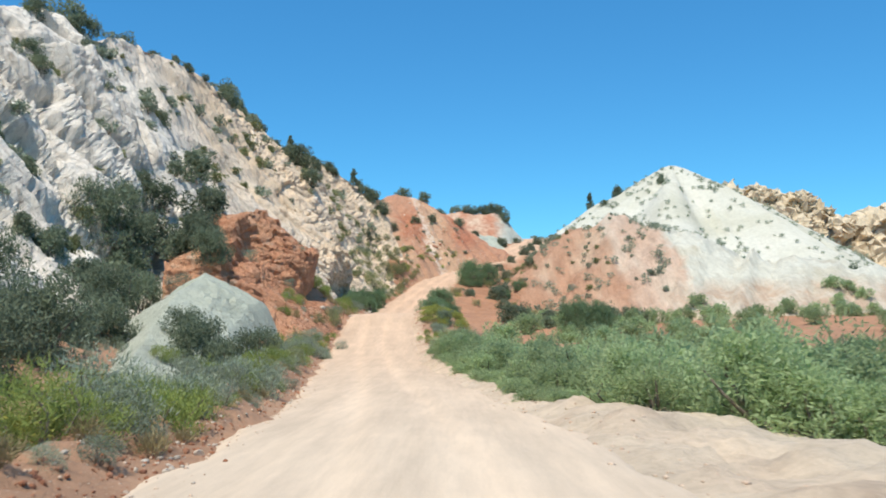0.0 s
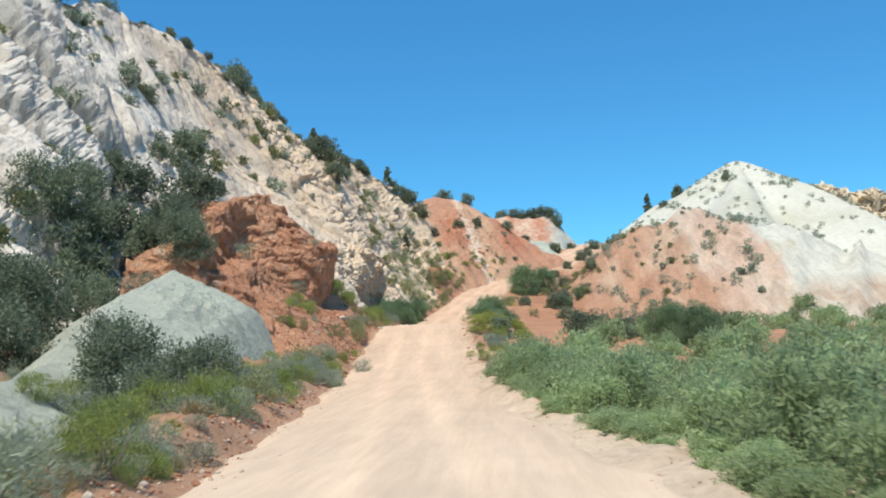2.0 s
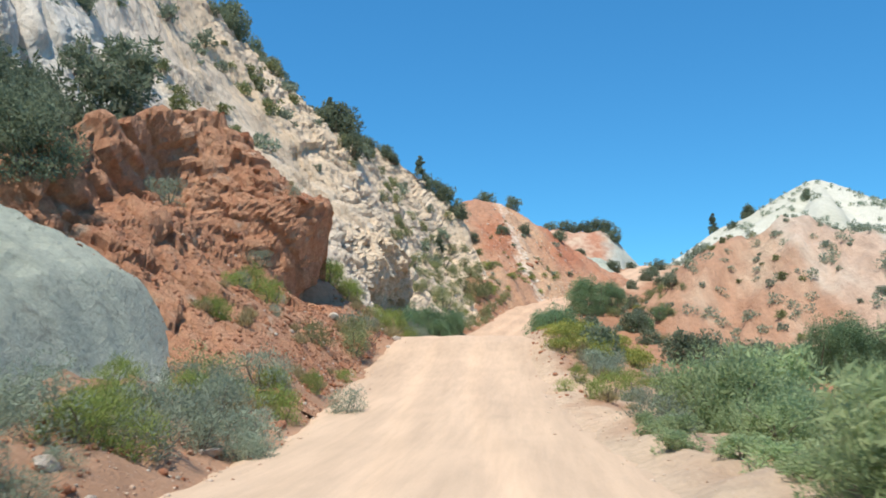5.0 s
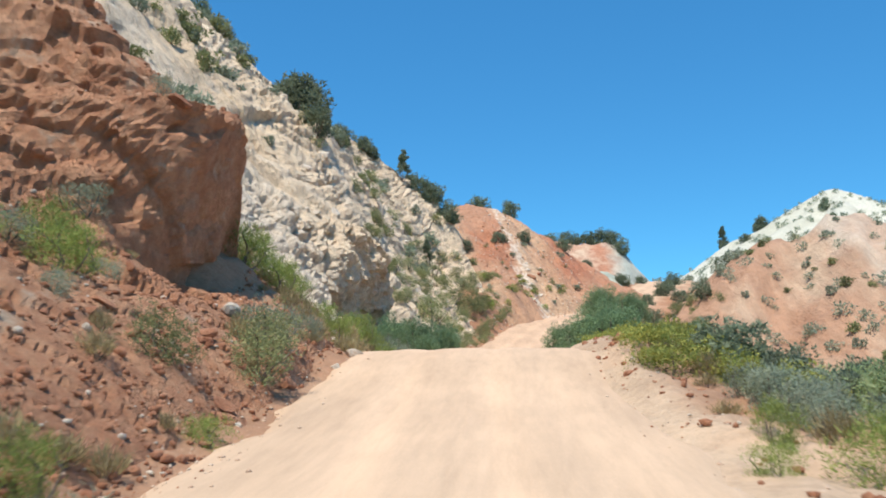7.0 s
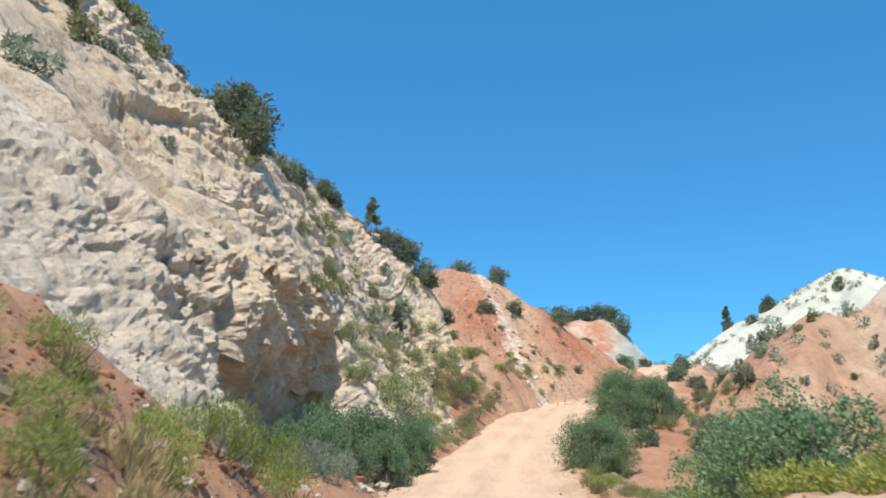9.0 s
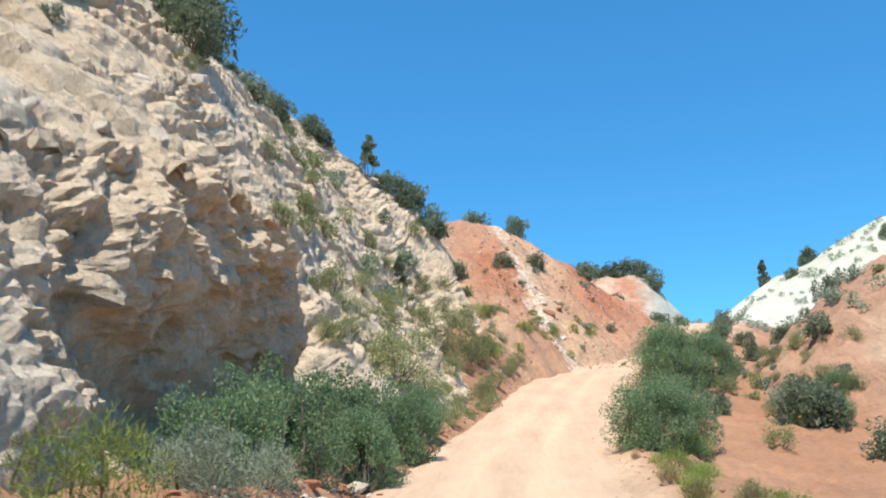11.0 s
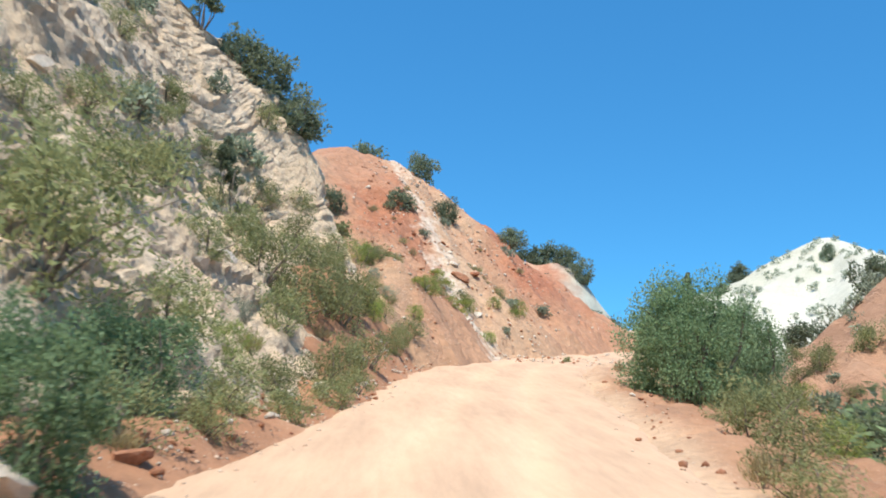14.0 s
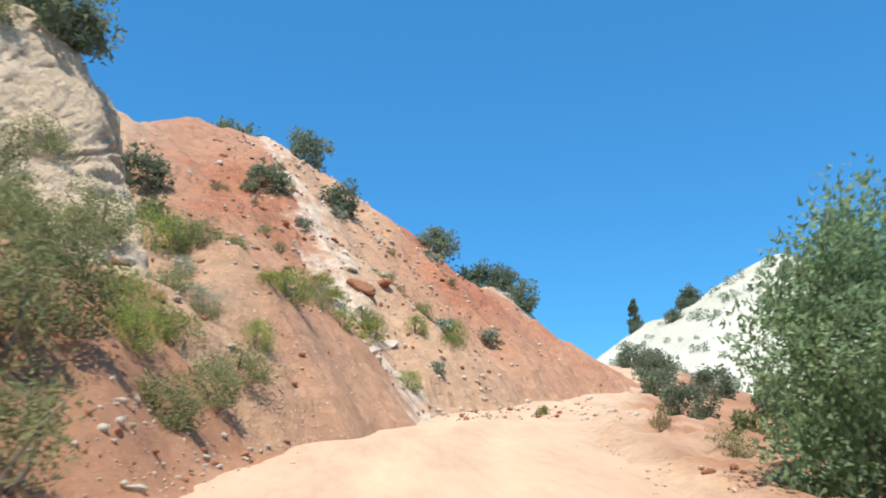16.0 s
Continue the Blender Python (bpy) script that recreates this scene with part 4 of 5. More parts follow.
def tuft(name, label, category, seed, mat, width, height, count, blade, tips=None):
    """A brush of upright twigs fanning from one crown."""
    rng = np.random.default_rng(seed)
    base = tagged(new(name), label, category)
    w = rng.uniform(0, 2 * math.pi, count)
    out = rng.random(count) ** 0.5
    lump = 1 + 0.25 * np.sin(3 * w + seed)
    root = np.stack([0.18 * width * out * np.cos(w), 0.18 * width * out * np.sin(w), 0 * w], 1)
    tip = np.stack([0.5 * width * out * lump * np.cos(w), 0.5 * width * out * lump * np.sin(w), height * (1 - 0.45 * out**2) * rng.uniform(0.65, 1.05, count)], 1)
    t0 = rng.uniform(0.25, 0.75, count)[:, None]
    p = root * (1 - t0) + tip * t0 + rng.normal(size=(count, 3)) * 0.03 * width
    q = np.clip(t0 + rng.uniform(0.2, 0.4, count)[:, None], 0, 1)
    e = root * (1 - q) + tip * q + rng.normal(size=(count, 3)) * 0.05 * width
    side = np.cross(e - p, rng.normal(size=(count, 3)))
    side /= np.linalg.norm(side, axis=1, keepdims=True) + 1e-9
    s = blade * rng.uniform(0.6, 1.4, count)[:, None]
    v = np.stack([p + side * s, e, p - side * s], 1).reshape(-1, 3)
    v[:, 2] = np.maximum(v[:, 2], 0.0)
    n = 12
    lv, lf = limbs(rng, tip[:n] * 0.8, thick=0.012 * width + 0.004, sides=4, steps=3)
    part("stem", mesh_of("stem", lv, lf, BARK), base)
    part("foliage", mesh_of("foliage", v, np.arange(3 * count).reshape(-1, 3), mat), base)
    if tips:
        top = tip[tip[:, 2] > 0.55 * height]
        bv, bf = leaves(rng, top, np.full(len(top), 0.05 * width), len(top) * 3, 0.05 * width, 0.7, 0.6)
        part("bloom", mesh_of("bloom", bv, bf, tips), base, "pale yellow flower heads")
    base.matrix_basis = FAR_AWAY
    return base


KIND = {
    "juniper": [woody("juniper", "dark green rounded juniper on the slope", "tree", s, JUNIPER, 1.0, 0.95, 46, 2700, 0.072, 0.0, 0.5) for s in (11, 12, 13)],
    "cedar": [woody("juniper", "dark green rounded juniper below the cliff", "tree", s, JUNIPER, 1.0, 0.95, 70, 9000, 0.040, 0.0, 0.45) for s in (15, 16)],
    "olive": [woody("desert_shrub", "loose olive-green desert shrub at the cliff foot", "shrub", s, OLIVE, 1.0, 0.85, 46, 3200, 0.044, 0.0, 0.4, 0.0, 0.6, 0.6) for s in (44, 45)],
    "pine": [woody("pinyon_pine", "tall narrow dark pinyon pine on the ridge", "tree", 14, JUNIPER, 1.0, 1.9, 44, 4600, 0.07, 0.04, 0.5, 0.75)],
    "bush": [woody("scrub_oak", "dense green leafy scrub bush at the cliff foot", "bush", s, BROAD, 1.0, 0.8, 110, 20000, 0.0195, 0.0, 0.75, 0.0, 0.3) for s in (21, 22, 23)],
    "oak": [woody("scrub_oak", "large rounded green scrub oak beside the road", "bush", s, BROAD, 1.0, 0.85, 190, 42000, 0.0165, 0.0, 0.6, 0.0, 0.3) for s in (24, 25)],
    "willow": [woody("wash_willow", "soft green willow scrub growing in the wash", "bush", s, WASH, 1.0, 0.72, 56, 5600, 0.050, 0.0, 0.35) for s in (31, 32, 33)],
    "thicket": [woody("wash_willow", "soft green willow scrub growing in the wash", "bush", s, WASH, 1.0, 0.72, 40, 2000, 0.08, 0.0, 0.4) for s in (34, 35)],
    "shrub": [woody("desert_shrub", "small dusty green desert shrub on bare slope", "shrub", s, m, 1.0, 0.72, 18, 440, 0.125, 0.0, 0.6) for s, m in ((41, OLIVE), (42, SAGE), (43, SAGE))],
    "sage": [woody("sagebrush", "grey-green sagebrush with upright twigs", "shrub", s, SAGE, 1.0, 0.85, 56, 2700, 0.060, 0.0, 0.2, 0.0, 0.4, 1.1) for s in (51, 52)],
    "rabbit": [woody("rabbitbrush", "soft yellow-green rabbitbrush with feathery stalks", "shrub", s, RABBIT, 1.0, 0.8, 60, 2900, 0.072, 0.0, 0.13, 0.0, 0.35, 1.5) for s in (61, 62)],
    "bloom": [woody("rabbitbrush", "rabbitbrush in yellow bloom beside the road", "shrub", s, RABBIT, 1.0, 0.75, 50, 2600, 0.066, 0.0, 0.16, 0.0, 0.35, 1.3, YELLOW) for s in (63, 64)],
    "grass": [tuft("grass_tuft", "dry straw-coloured grass tuft on the slope", "grass", s, DRY, 1.0, 0.9, 420, 0.012) for s in (71, 72)],
}
GROUP = {"juniper": "junipers", "cedar": "junipers", "olive": "olive shrubs", "pine": "pinyon pines", "bush": "scrub bushes", "oak": "large scrub oaks", "willow": "willow scrub in the wash", "thicket": "willow scrub in the wash", "shrub": "small desert shrubs", "sage": "sagebrush", "rabbit": "rabbitbrush", "bloom": "rabbitbrush", "grass": "grass tufts"}
used = set()
plant_rng = random.Random(5)
bpy.context.view_layer.update()
from mathutils.bvhtree import BVHTree
SURFACES = [BVHTree.FromPolygons([v.co for v in o.data.vertices], [p.vertices for p in o.data.polygons]) for o in (ground, road, white_cliff, red_hill, pale_flank, red_bluff, clay_mound, pale_hill, pink_hill, saddle_hump)]


def surface_z(x, y):
    """Height of the topmost land at a place."""
    hits = [t.ray_cast(Vector((x, y, 120)), Vector((0, 0, -1)))[0] for t in SURFACES]
    return max(h.z for h in hits if h is not None)


def plant(kind, x, y, width, tall=1.0, sink=0.09):
    """Sets one plant of a kind, width metres across, on the land."""
    which = plant_rng.randrange(len(KIND[kind]))
    model = KIND[kind][which]
    z = surface_z(x, y) - (0.16 if kind in ("juniper", "bush", "cedar", "oak", "olive", "rabbit", "sage", "bloom") else sink) * width
    m = pose(x, y, z, plant_rng.uniform(-5, 5), plant_rng.uniform(-5, 5), plant_rng.uniform(0, 360)) @ Matrix.Diagonal((width, width, width * tall, 1))
    if (kind, which) not in used:
        used.add((kind, which))
        model.matrix_basis = m
        made = model
    else:
        made = copy_thing(model, m @ Matrix.Diagonal((*(1 / s for s in model.scale), 1)))
    return tagged(made, group=GROUP[kind])


def scatter(kind, boxes, low, high, tall=(0.8, 1.2), keep=None):
    """Plants strewn over boxes (x0, x1, y0, y1, count)."""
    for x0, x1, y0, y1, n in boxes:
        for _ in range(n):
            for _ in range(20):
                x, y = plant_rng.uniform(x0, x1), plant_rng.uniform(y0, y1)
                if keep is None or keep(x, y):
                    plant(kind, x, y, plant_rng.uniform(low, high), plant_rng.uniform(*tall))
                    break


# ridge and cliff trees
for x, y, w in ((-38.2, 80.4, 3.0), (-37.3, 85.5, 4.4), (-36.2, 87.5, 3.0), (-35.0, 95.0, 2.6), (-33.5, 99.5, 2.0), (-18.3, 119.5, 2.8), (-29.0, 116.0, 4.0), (-30, 125, 3.2), (-20.9, 125.8, 5.2), (-22.5, 128, 3.0), (-21.2, 143, 2.8), (-19.5, 147.5, 2.6), (-24.8, 87.0, 5.0), (-22.5, 83.5, 4.2), (-25.6, 77.4, 4.0), (-23.2, 80.2, 3.4), (-20.2, 76.5, 4.2), (-20.2, 68.3, 3.2), (-24.3, 69.5, 4.4), (-24.0, 73.5, 4.2)):
    plant("juniper", x, y, w, plant_rng.uniform(0.85, 1.1))
for x, y, w in ((-8.2, 173.6, 3.6), (-3.7, 172.0, 2.8), (3.2, 171.2, 2.4), (6.6, 176.5, 1.8), (12.6, 186, 2.2), (-0.8, 199, 3.2), (3.0, 200, 3.6), (5.5, 198, 2.8), (8.6, 200, 3.8), (11.2, 199, 4.2), (12.9, 198, 3.6), (14.2, 196.5, 3.0), (7.0, 199, 2.6), (-13.2, 158.0, 2.4), (-15.5, 157.0, 2.6), (-17.6, 156.0, 2.4), (-19.0, 154.5, 2.6), (13.0, 187, 2.6), (16.5, 193, 2.0), (-5.3, 162.4, 2.0), (-1.9, 166.3, 2.0), (-10.6, 152.6, 3.2), (-12.6, 152.4, 3.4), (-14.2, 152.0, 2.6), (-9.3, 158.0, 2.0)):
    plant("juniper", x, y, w, plant_rng.uniform(0.8, 1.0))
for x, y, w in ((-15.6, 150.2, 2.3), (-12.2, 144.5, 1.8), (41, 240, 3.2), (-23.2, 132, 2.2)):
    plant("pine", x, y, w)
# junipers and oaks between the road and the cliff
for x, y, w in ((-25.8, 70.0, 6.0), (-16.0, 36.5, 4.6), (-18.5, 33.5, 4.0), (-14.0, 29.0, 3.4), (-21.4, 57.2, 4.0), (-19.3, 52.0, 3.6), (-7.9, 43.2, 2.4), (-12.2, 47.0, 3.4), (-13.6, 50.5, 2.6), (-9.8, 44.2, 2.8), (-16.8, 66.2, 3.0), (-18.6, 68.2, 3.2), (-9.0, 50.4, 1.2), (-23.0, 45.0, 4.5), (-19.0, 42.0, 3.0), (-21.5, 64.0, 3.6), (-24.0, 62.0, 4.0), (-17.5, 67.5, 2.4)):
    plant("cedar", x, y, w, plant_rng.uniform(1.0, 1.3))
# beyond the outer edge of the road
for x, y, w in ((0.15, 115.8, 4.0), (4.7, 138.6, 4.9), (7.6, 141.5, 4.4), (1.0, 77.8, 1.9), (6.5, 82, 2.4), (9.2, 93.7, 2.4), (13.4, 101.6, 2.8), (8.1, 126.2, 3.0), (4.2, 127, 2.2), (9.6, 130.5, 2.6), (12.4, 96, 2.0), (16.2, 86, 4.4), (11.4, 149.9, 2.4), (16.7, 175.7, 2.6), (18.5, 172, 2.2), (17.4, 160.7, 2.4), (17.5, 155.0, 2.8), (14.7, 141.5, 2.0), (20.0, 152.4, 2.6), (22.2, 172.8, 3.0), (16.5, 163.0, 2.2), (10.5, 158.0, 2.0), (13.5, 167.5, 2.0), (18.6, 181, 2.4), (21, 190, 2.6), (15.0, 90.1, 4.6)):
    plant("juniper" if w < 3.5 else "oak", x, y, w, 1.2 if w >= 4.4 else 0.95)
# leafy bushes along the cliff foot past the bluff
for x, y, w in ((-10.4, 106.6, 3.2), (-9.6, 110.8, 3.5), (-8.5, 114.7, 2.8), (-8.3, 118.6, 1.8), (-10.6, 103.2, 3.0), (-9.2, 116.9, 2.0), (-10.4, 112.5, 2.6)):
    plant("bush", x, y, w, plant_rng.uniform(1.15, 1.4))
for x, y, w in ((-10.4, 97.5, 2.3), (-8.9, 83.0, 1.3), (-9.7, 84.6, 1.3), (-10.9, 84.6, 1.5), (-12.2, 85.6, 1.7), (-9.5, 87.4, 1.4), (-9.9, 91.0, 1.9), (-9.1, 93.4, 1.5), (-11.4, 88.0, 1.4), (-8.1, 70.6, 0.9), (-12.4, 73.4, 1.5), (-11.6, 82.3, 2.2), (-10.8, 83.4, 1.8), (-8.2, 127.0, 1.3), (-3.6, 150.0, 1.5), (-7.0, 149.8, 1.8), (-6.2, 144.0, 1.6), (-5.6, 145.8, 1.3), (-2.2, 152.4, 1.1), (0.6, 158.4, 1.0), (-4.2, 147.2, 0.9), (-1.0, 156.6, 1.1), (1.9, 158.6, 1.1), (2.3, 160.3, 1.3), (2.6, 125.2, 1.2), (0.9, 115.0, 1.2), (-0.9, 108.7, 1.1), (-1.3, 104.5, 0.9), (-0.4, 70.2, 0.8), (-0.9, 68.6, 0.7), (11.1, 143, 1.4), (-0.2, 66.5, 0.9), (-5.9, 143.2, 1.2), (-0.1, 154.6, 0.9)):
    plant("rabbit", x, y, w, plant_rng.uniform(0.8, 1.2))
for x, y, w in ((-0.6, 76.8, 1.7), (-0.7, 79.8, 1.2), (0.2, 81.6, 1.5), (-4.4, 12.4, 1.5), (-0.4, 83.4, 1.1), (-8.9, 61.5, 1.3)):
    plant("bloom", x, y, w, 0.7)
for x, y, w in ((-9.2, 76.9, 1.6), (-11.4, 73.9, 0.7), (-10.6, 70.9, 0.6), (-11.8, 77.2, 0.7), (-15.6, 73.0, 1.7), (-12.7, 75.6, 1.1), (-12.4, 72.4, 1.0), (0.1, 73.4, 0.9), (1.4, 68.2, 1.2), (0.6, 71.0, 0.9), (10.3, 134.7, 2.2), (-9.0, 79.6, 1.0), (1.6, 121.0, 1.0), (-19.0, 65.0, 2.2), (-6.0, 148.9, 0.8), (-5.4, 147.7, 0.9), (-8.8, 131.0, 0.9)):
    plant("sage", x, y, w, plant_rng.uniform(0.8, 1.1))


for x, y, w in ((-0.5, 88.3, 3.0), (0.2, 92.6, 3.2), (1.6, 90.2, 3.0)):
    plant("bush", x, y, w, 1.0)
for x, y, w in ((-9.9, 100.6, 1.8), (-9.4, 101.9, 1.3), (-10.6, 101.0, 1.6), (0.4, 86.5, 1.6), (1.0, 89.5, 1.6)):
    plant("sage", x, y, w, 1.0)
for x, y, w in ((-0.7, 78.2, 1.3), (-0.5, 84.8, 1.4), (-0.9, 86.8, 1.3), (-0.2, 88.2, 1.5), (-0.6, 90.6, 1.4), (0.6, 84.0, 1.6), (-0.9, 92.6, 1.2), (0.9, 80.0, 1.5)):
    plant("bloom", x, y, w, 0.8)
plant("bush", -8.9, 109.2, 2.6, 1.25)
# verges
def off_road(x, y):
    return abs(x - float(road_x(np.array([y]))[0])) > 3.7


def thicket(x, y):
    d = x - float(road_x(np.array([y]))[0])
    return d > 4.2 + 0.16 * max(0, y - 52) + 2.2 * max(0, min(1, (24 - y) / 8)) and not (1.5 < x < 4.6 and 27 < y < 33.5)


scatter("rabbit", ((-8.5, -3.4, 10.5, 17, 9), (-6.5, -3.0, 16, 30, 6), (-9.5, -5.5, 40, 62, 9), (-9, -5, 20, 30, 4)), 0.9, 1.7, (0.8, 1.15), off_road)
scatter("sage", ((-9.5, -3.6, 11, 18, 8), (-6.5, -3.0, 18, 32, 6), (-9.5, -5.2, 38, 62, 12), (-22, -15, 26, 52, 12)), 0.8, 1.6, (0.8, 1.2), off_road)
scatter("grass", ((-6.5, -3.2, 14, 40, 14), (-8.6, -6.2, 40, 62, 12), (-9.3, -8.0, 64, 82, 8), (-0.8, 0.8, 60, 84, 8), (-8, -6.5, 118, 140, 8), (-1.5, 0.6, 98, 130, 10), (-7, 5, 146, 166, 14)), 0.35, 0.8, (0.7, 1.2), off_road)
scatter("willow", ((1, 7, 23, 44, 24), (-1.5, 5, 44, 67, 30), (5.5, 15, 17.5, 24, 13)), 1.6, 2.7, (0.85, 1.15), thicket)
scatter("thicket", ((7, 22, 24, 45, 28), (5, 22, 45, 74, 30), (22, 48, 24, 84, 26), (9, 30, 74, 108, 34), (30, 60, 84, 118, 30)), 1.8, 3.2, (0.85, 1.15), thicket)
scatter("sage", ((-0.2, 9, 54, 74, 22),), 0.9, 1.5, (0.7, 1.0), off_road)
scatter("rabbit", ((-0.4, 9, 54, 74, 16),), 0.9, 1.6, (0.6, 0.9), off_road)
for x, y, w in ((-9.8, 121.8, 3.2), (-10.4, 123.8, 2.2), (-8.6, 125.0, 1.9), (-9.1, 136.4, 2.4), (-7.6, 138.8, 2.8), (-6.6, 141.4, 2.2), (-8.2, 134.2, 1.9), (-8.4, 137.6, 2.3), (-6.9, 139.9, 2.2), (-9.6, 130.8, 1.6), (-7.6, 123.0, 1.2), (-7.4, 128.6, 1.4), (-6.6, 131.4, 1.5), (-6.2, 134.6, 1.7), (-5.8, 137.4, 1.6), (-5.2, 142.6, 1.5), (-4.8, 145.0, 1.3), (-11.0, 127.5, 2.2), (-11.6, 133.0, 2.4), (-10.6, 140.0, 2.0), (-9.0, 145.0, 2.2), (-7.8, 148.0, 1.8), (1.2, 124.0, 1.5), (2.0, 127.0, 1.8), (0.4, 121.6, 1.2), (2.8, 130.0, 1.6)):
    plant("olive", x, y, w, plant_rng.uniform(0.8, 1.05))
scatter("olive", ((-15, -11.5, 117, 146, 18), (-21, -15.5, 118, 140, 12)), 1.2, 2.2, (0.7, 1.0))
for x, y in ((-9.6, 82.2), (-10.4, 83.0), (-10.0, 81.4), (-11.2, 83.4), (-8.6, 84.8), (-9.2, 85.8), (-12.0, 84.2), (-8.4, 81.6)):
    plant("grass", x, y, plant_rng.uniform(0.7, 1.2), 1.0)
# dots of shrub on the slopes
scatter("shrub", ((-36, -24, 84, 100, 12), (-29, -19, 100, 128, 22), (-24, -11, 128, 150, 22), (-30, -22, 60, 82, 8), (-44, -28, 56, 96, 44)), 0.9, 2.2)
scatter("shrub", ((-9, 6, 150, 170, 9), (8, 32, 118, 150, 44), (18, 34, 140, 172, 12)), 0.5, 1.3)
scatter("juniper", ((40, 60, 226, 240, 5), (60, 130, 120, 185, 22), (8, 26, 100, 122, 10)), 2.2, 3.6)
for x, y, w in ((-4.5, 16.6, 2.0), (-3.9, 19.4, 1.5), (-5.6, 13.2, 2.5), (-7.6, 14.8, 2.4), (-6.3, 16.4, 1.9), (-4.9, 17.6, 1.6), (-9.0, 17.5, 2.2)):
    plant("rabbit", x, y, w, 0.9)
for x, y, w in ((-4.1, 14.9, 1.9), (-3.7, 17.8, 1.6), (-6.4, 14.6, 2.0), (-8.4, 12.6, 2.0), (-5.2, 19.6, 1.5), (-4.0, 22.6, 1.4), (-3.9, 26.4, 1.5)):
    plant("sage", x, y, w, 0.95)


for n in range(18):
    y = 76.5 + 0.95 * n
    plant("bloom", float(road_x(np.array([y]))[0]) + plant_rng.uniform(4.3, 7.5), y, plant_rng.uniform(1.2, 1.9), 0.85)
for kind, x, y, w in (("sage", 9.0, 130.0, 2.6), ("bush", 9.4, 126.5, 2.6), ("bush", 12.2, 133.0, 2.4)):
    plant(kind, x, y, w, 0.95)
for n in range(60):
    y = 6 + 0.95 * n
    plant(plant_rng.choice(("rabbit", "sage", "grass")), float(road_x(np.array([y]))[0]) - plant_rng.uniform(3.7, 4.5), y, plant_rng.uniform(0.4, 0.8), 0.9)
# a ragged hedge of scrub on the inner bank
for n in range(60):
    y = 7.5 + 0.92 * n + plant_rng.uniform(-0.4, 0.4)
    d = plant_rng.uniform(4.0, 6.0) + 0.5 * smooth(40, 60, y)
    kind = plant_rng.choice(("rabbit", "rabbit", "sage", "rabbit") if y < 36 else ("rabbit", "sage", "sage", "olive", "rabbit"))
    small = 1 - 0.35 * smooth(16, 22, y) * smooth(36, 30, y)
    plant(kind, float(road_x(np.array([y]))[0]) - d, y, small * plant_rng.uniform(1.0, 1.9), plant_rng.uniform(0.8, 1.1))


# bare dead branches
def dead_brush(seed):
    rng = np.random.default_rng(seed)
    base = tagged(new("dead_shrub"), "bare grey dead shrub with tangled twigs", "shrub")
    ends = rng.normal(size=(34, 3)) * np.array([0.42, 0.42, 0.3]) + np.array([0, 0, 0.62])
    v, f = limbs(rng, ends, 0.016, 0.2, 4, 5)
    part("branch", mesh_of("branch", v, f, BARK), base)
    return base


for n, (x, y, w) in enumerate(((-9.4, 106.2, 1.0), (-8.7, 108.6, 0.8), (-11.6, 143.0, 1.9), (-9.4, 47.0, 1.3), (-8.9, 113.2, 0.8))):
    d = dead_brush(90 + n)
    d.matrix_basis = pose(x, y, surface_z(x, y) - 0.05, 0, 0, 70 * n) @ Matrix.Diagonal((w, w, w, 1))
    tagged(d, group="dead shrubs")
for x, y, w in ((8.6, 19.6, 3.4), (11.0, 21.0, 3.8), (13.6, 20.4, 3.4), (7.2, 22.6, 2.8), (16.5, 22.0, 3.6)):
    plant("willow", x, y, w, 1.0)


# scrub on the hills across the wash, too far off to count
def far_scrub(boxes, low, high):
    vs, fs, at = [], [], 0
    for x0, x1, y0, y1, n in boxes:
        for _ in range(n):
            x, y, w = plant_rng.uniform(x0, x1), plant_rng.uniform(y0, y1), plant_rng.uniform(low, high)
            crown = next(k for k in plant_rng.choice(KIND["shrub"]).children if k.name.startswith("crown")).data
            co = np.empty(3 * len(crown.vertices))
            crown.vertices.foreach_get("co", co)
            a = plant_rng.uniform(0, 6.28)
            co = co[:9 * 170]
            co = co.reshape(-1, 3) @ np.array([[math.cos(a), math.sin(a), 0], [-math.sin(a), math.cos(a), 0], [0, 0, plant_rng.uniform(0.8, 1.2)]]) * w
            vs.append(co + np.array([x, y, surface_z(x, y) - 0.1 * w]))
            fs.append(np.arange(len(co)).reshape(-1, 3) + at)
            at += len(co)
    me = mesh_of("hill_scrub", np.concatenate(vs), np.concatenate(fs), SAGE)
    return tagged(new("hill_scrub", me), "scattered grey-green scrub on the pale hills", "scrub", kind="stuff")


far_scrub(((14, 36, 120, 168, 110), (34, 84, 134, 188, 200), (22, 110, 176, 236, 340), (50, 80, 222, 241, 26)), 0.7, 1.9)
# low growth on the road's outer verge and the inner bank
for n in range(26):
    y = 22 + 1.2 * n
    plant("willow", float(road_x(np.array([y]))[0]) + plant_rng.uniform(4.0, 5.2), y, plant_rng.uniform(0.8, 1.3), 0.7)
scatter("sage", ((-6.8, -4.4, 22, 34, 8), (-8.5, -5.6, 34, 48, 12)), 0.7, 1.3, (0.7, 1.0), off_road)
scatter("rabbit", ((-6.8, -4.4, 22, 34, 6), (-8.5, -5.6, 34, 48, 8)), 0.7, 1.3, (0.7, 1.0), off_road)
for kind, x, y, w in (("sage", -4.3, 25.2, 2.0), ("rabbit", -4.6, 26.6, 1.7), ("sage", -5.0, 24.0, 1.6)):
    plant(kind, x, y, w, 0.95)
scatter("sage", ((-14, -9.5, 40, 48, 6), (-8.6, -6.4, 52, 64, 8)), 0.9, 1.7, (0.8, 1.1))
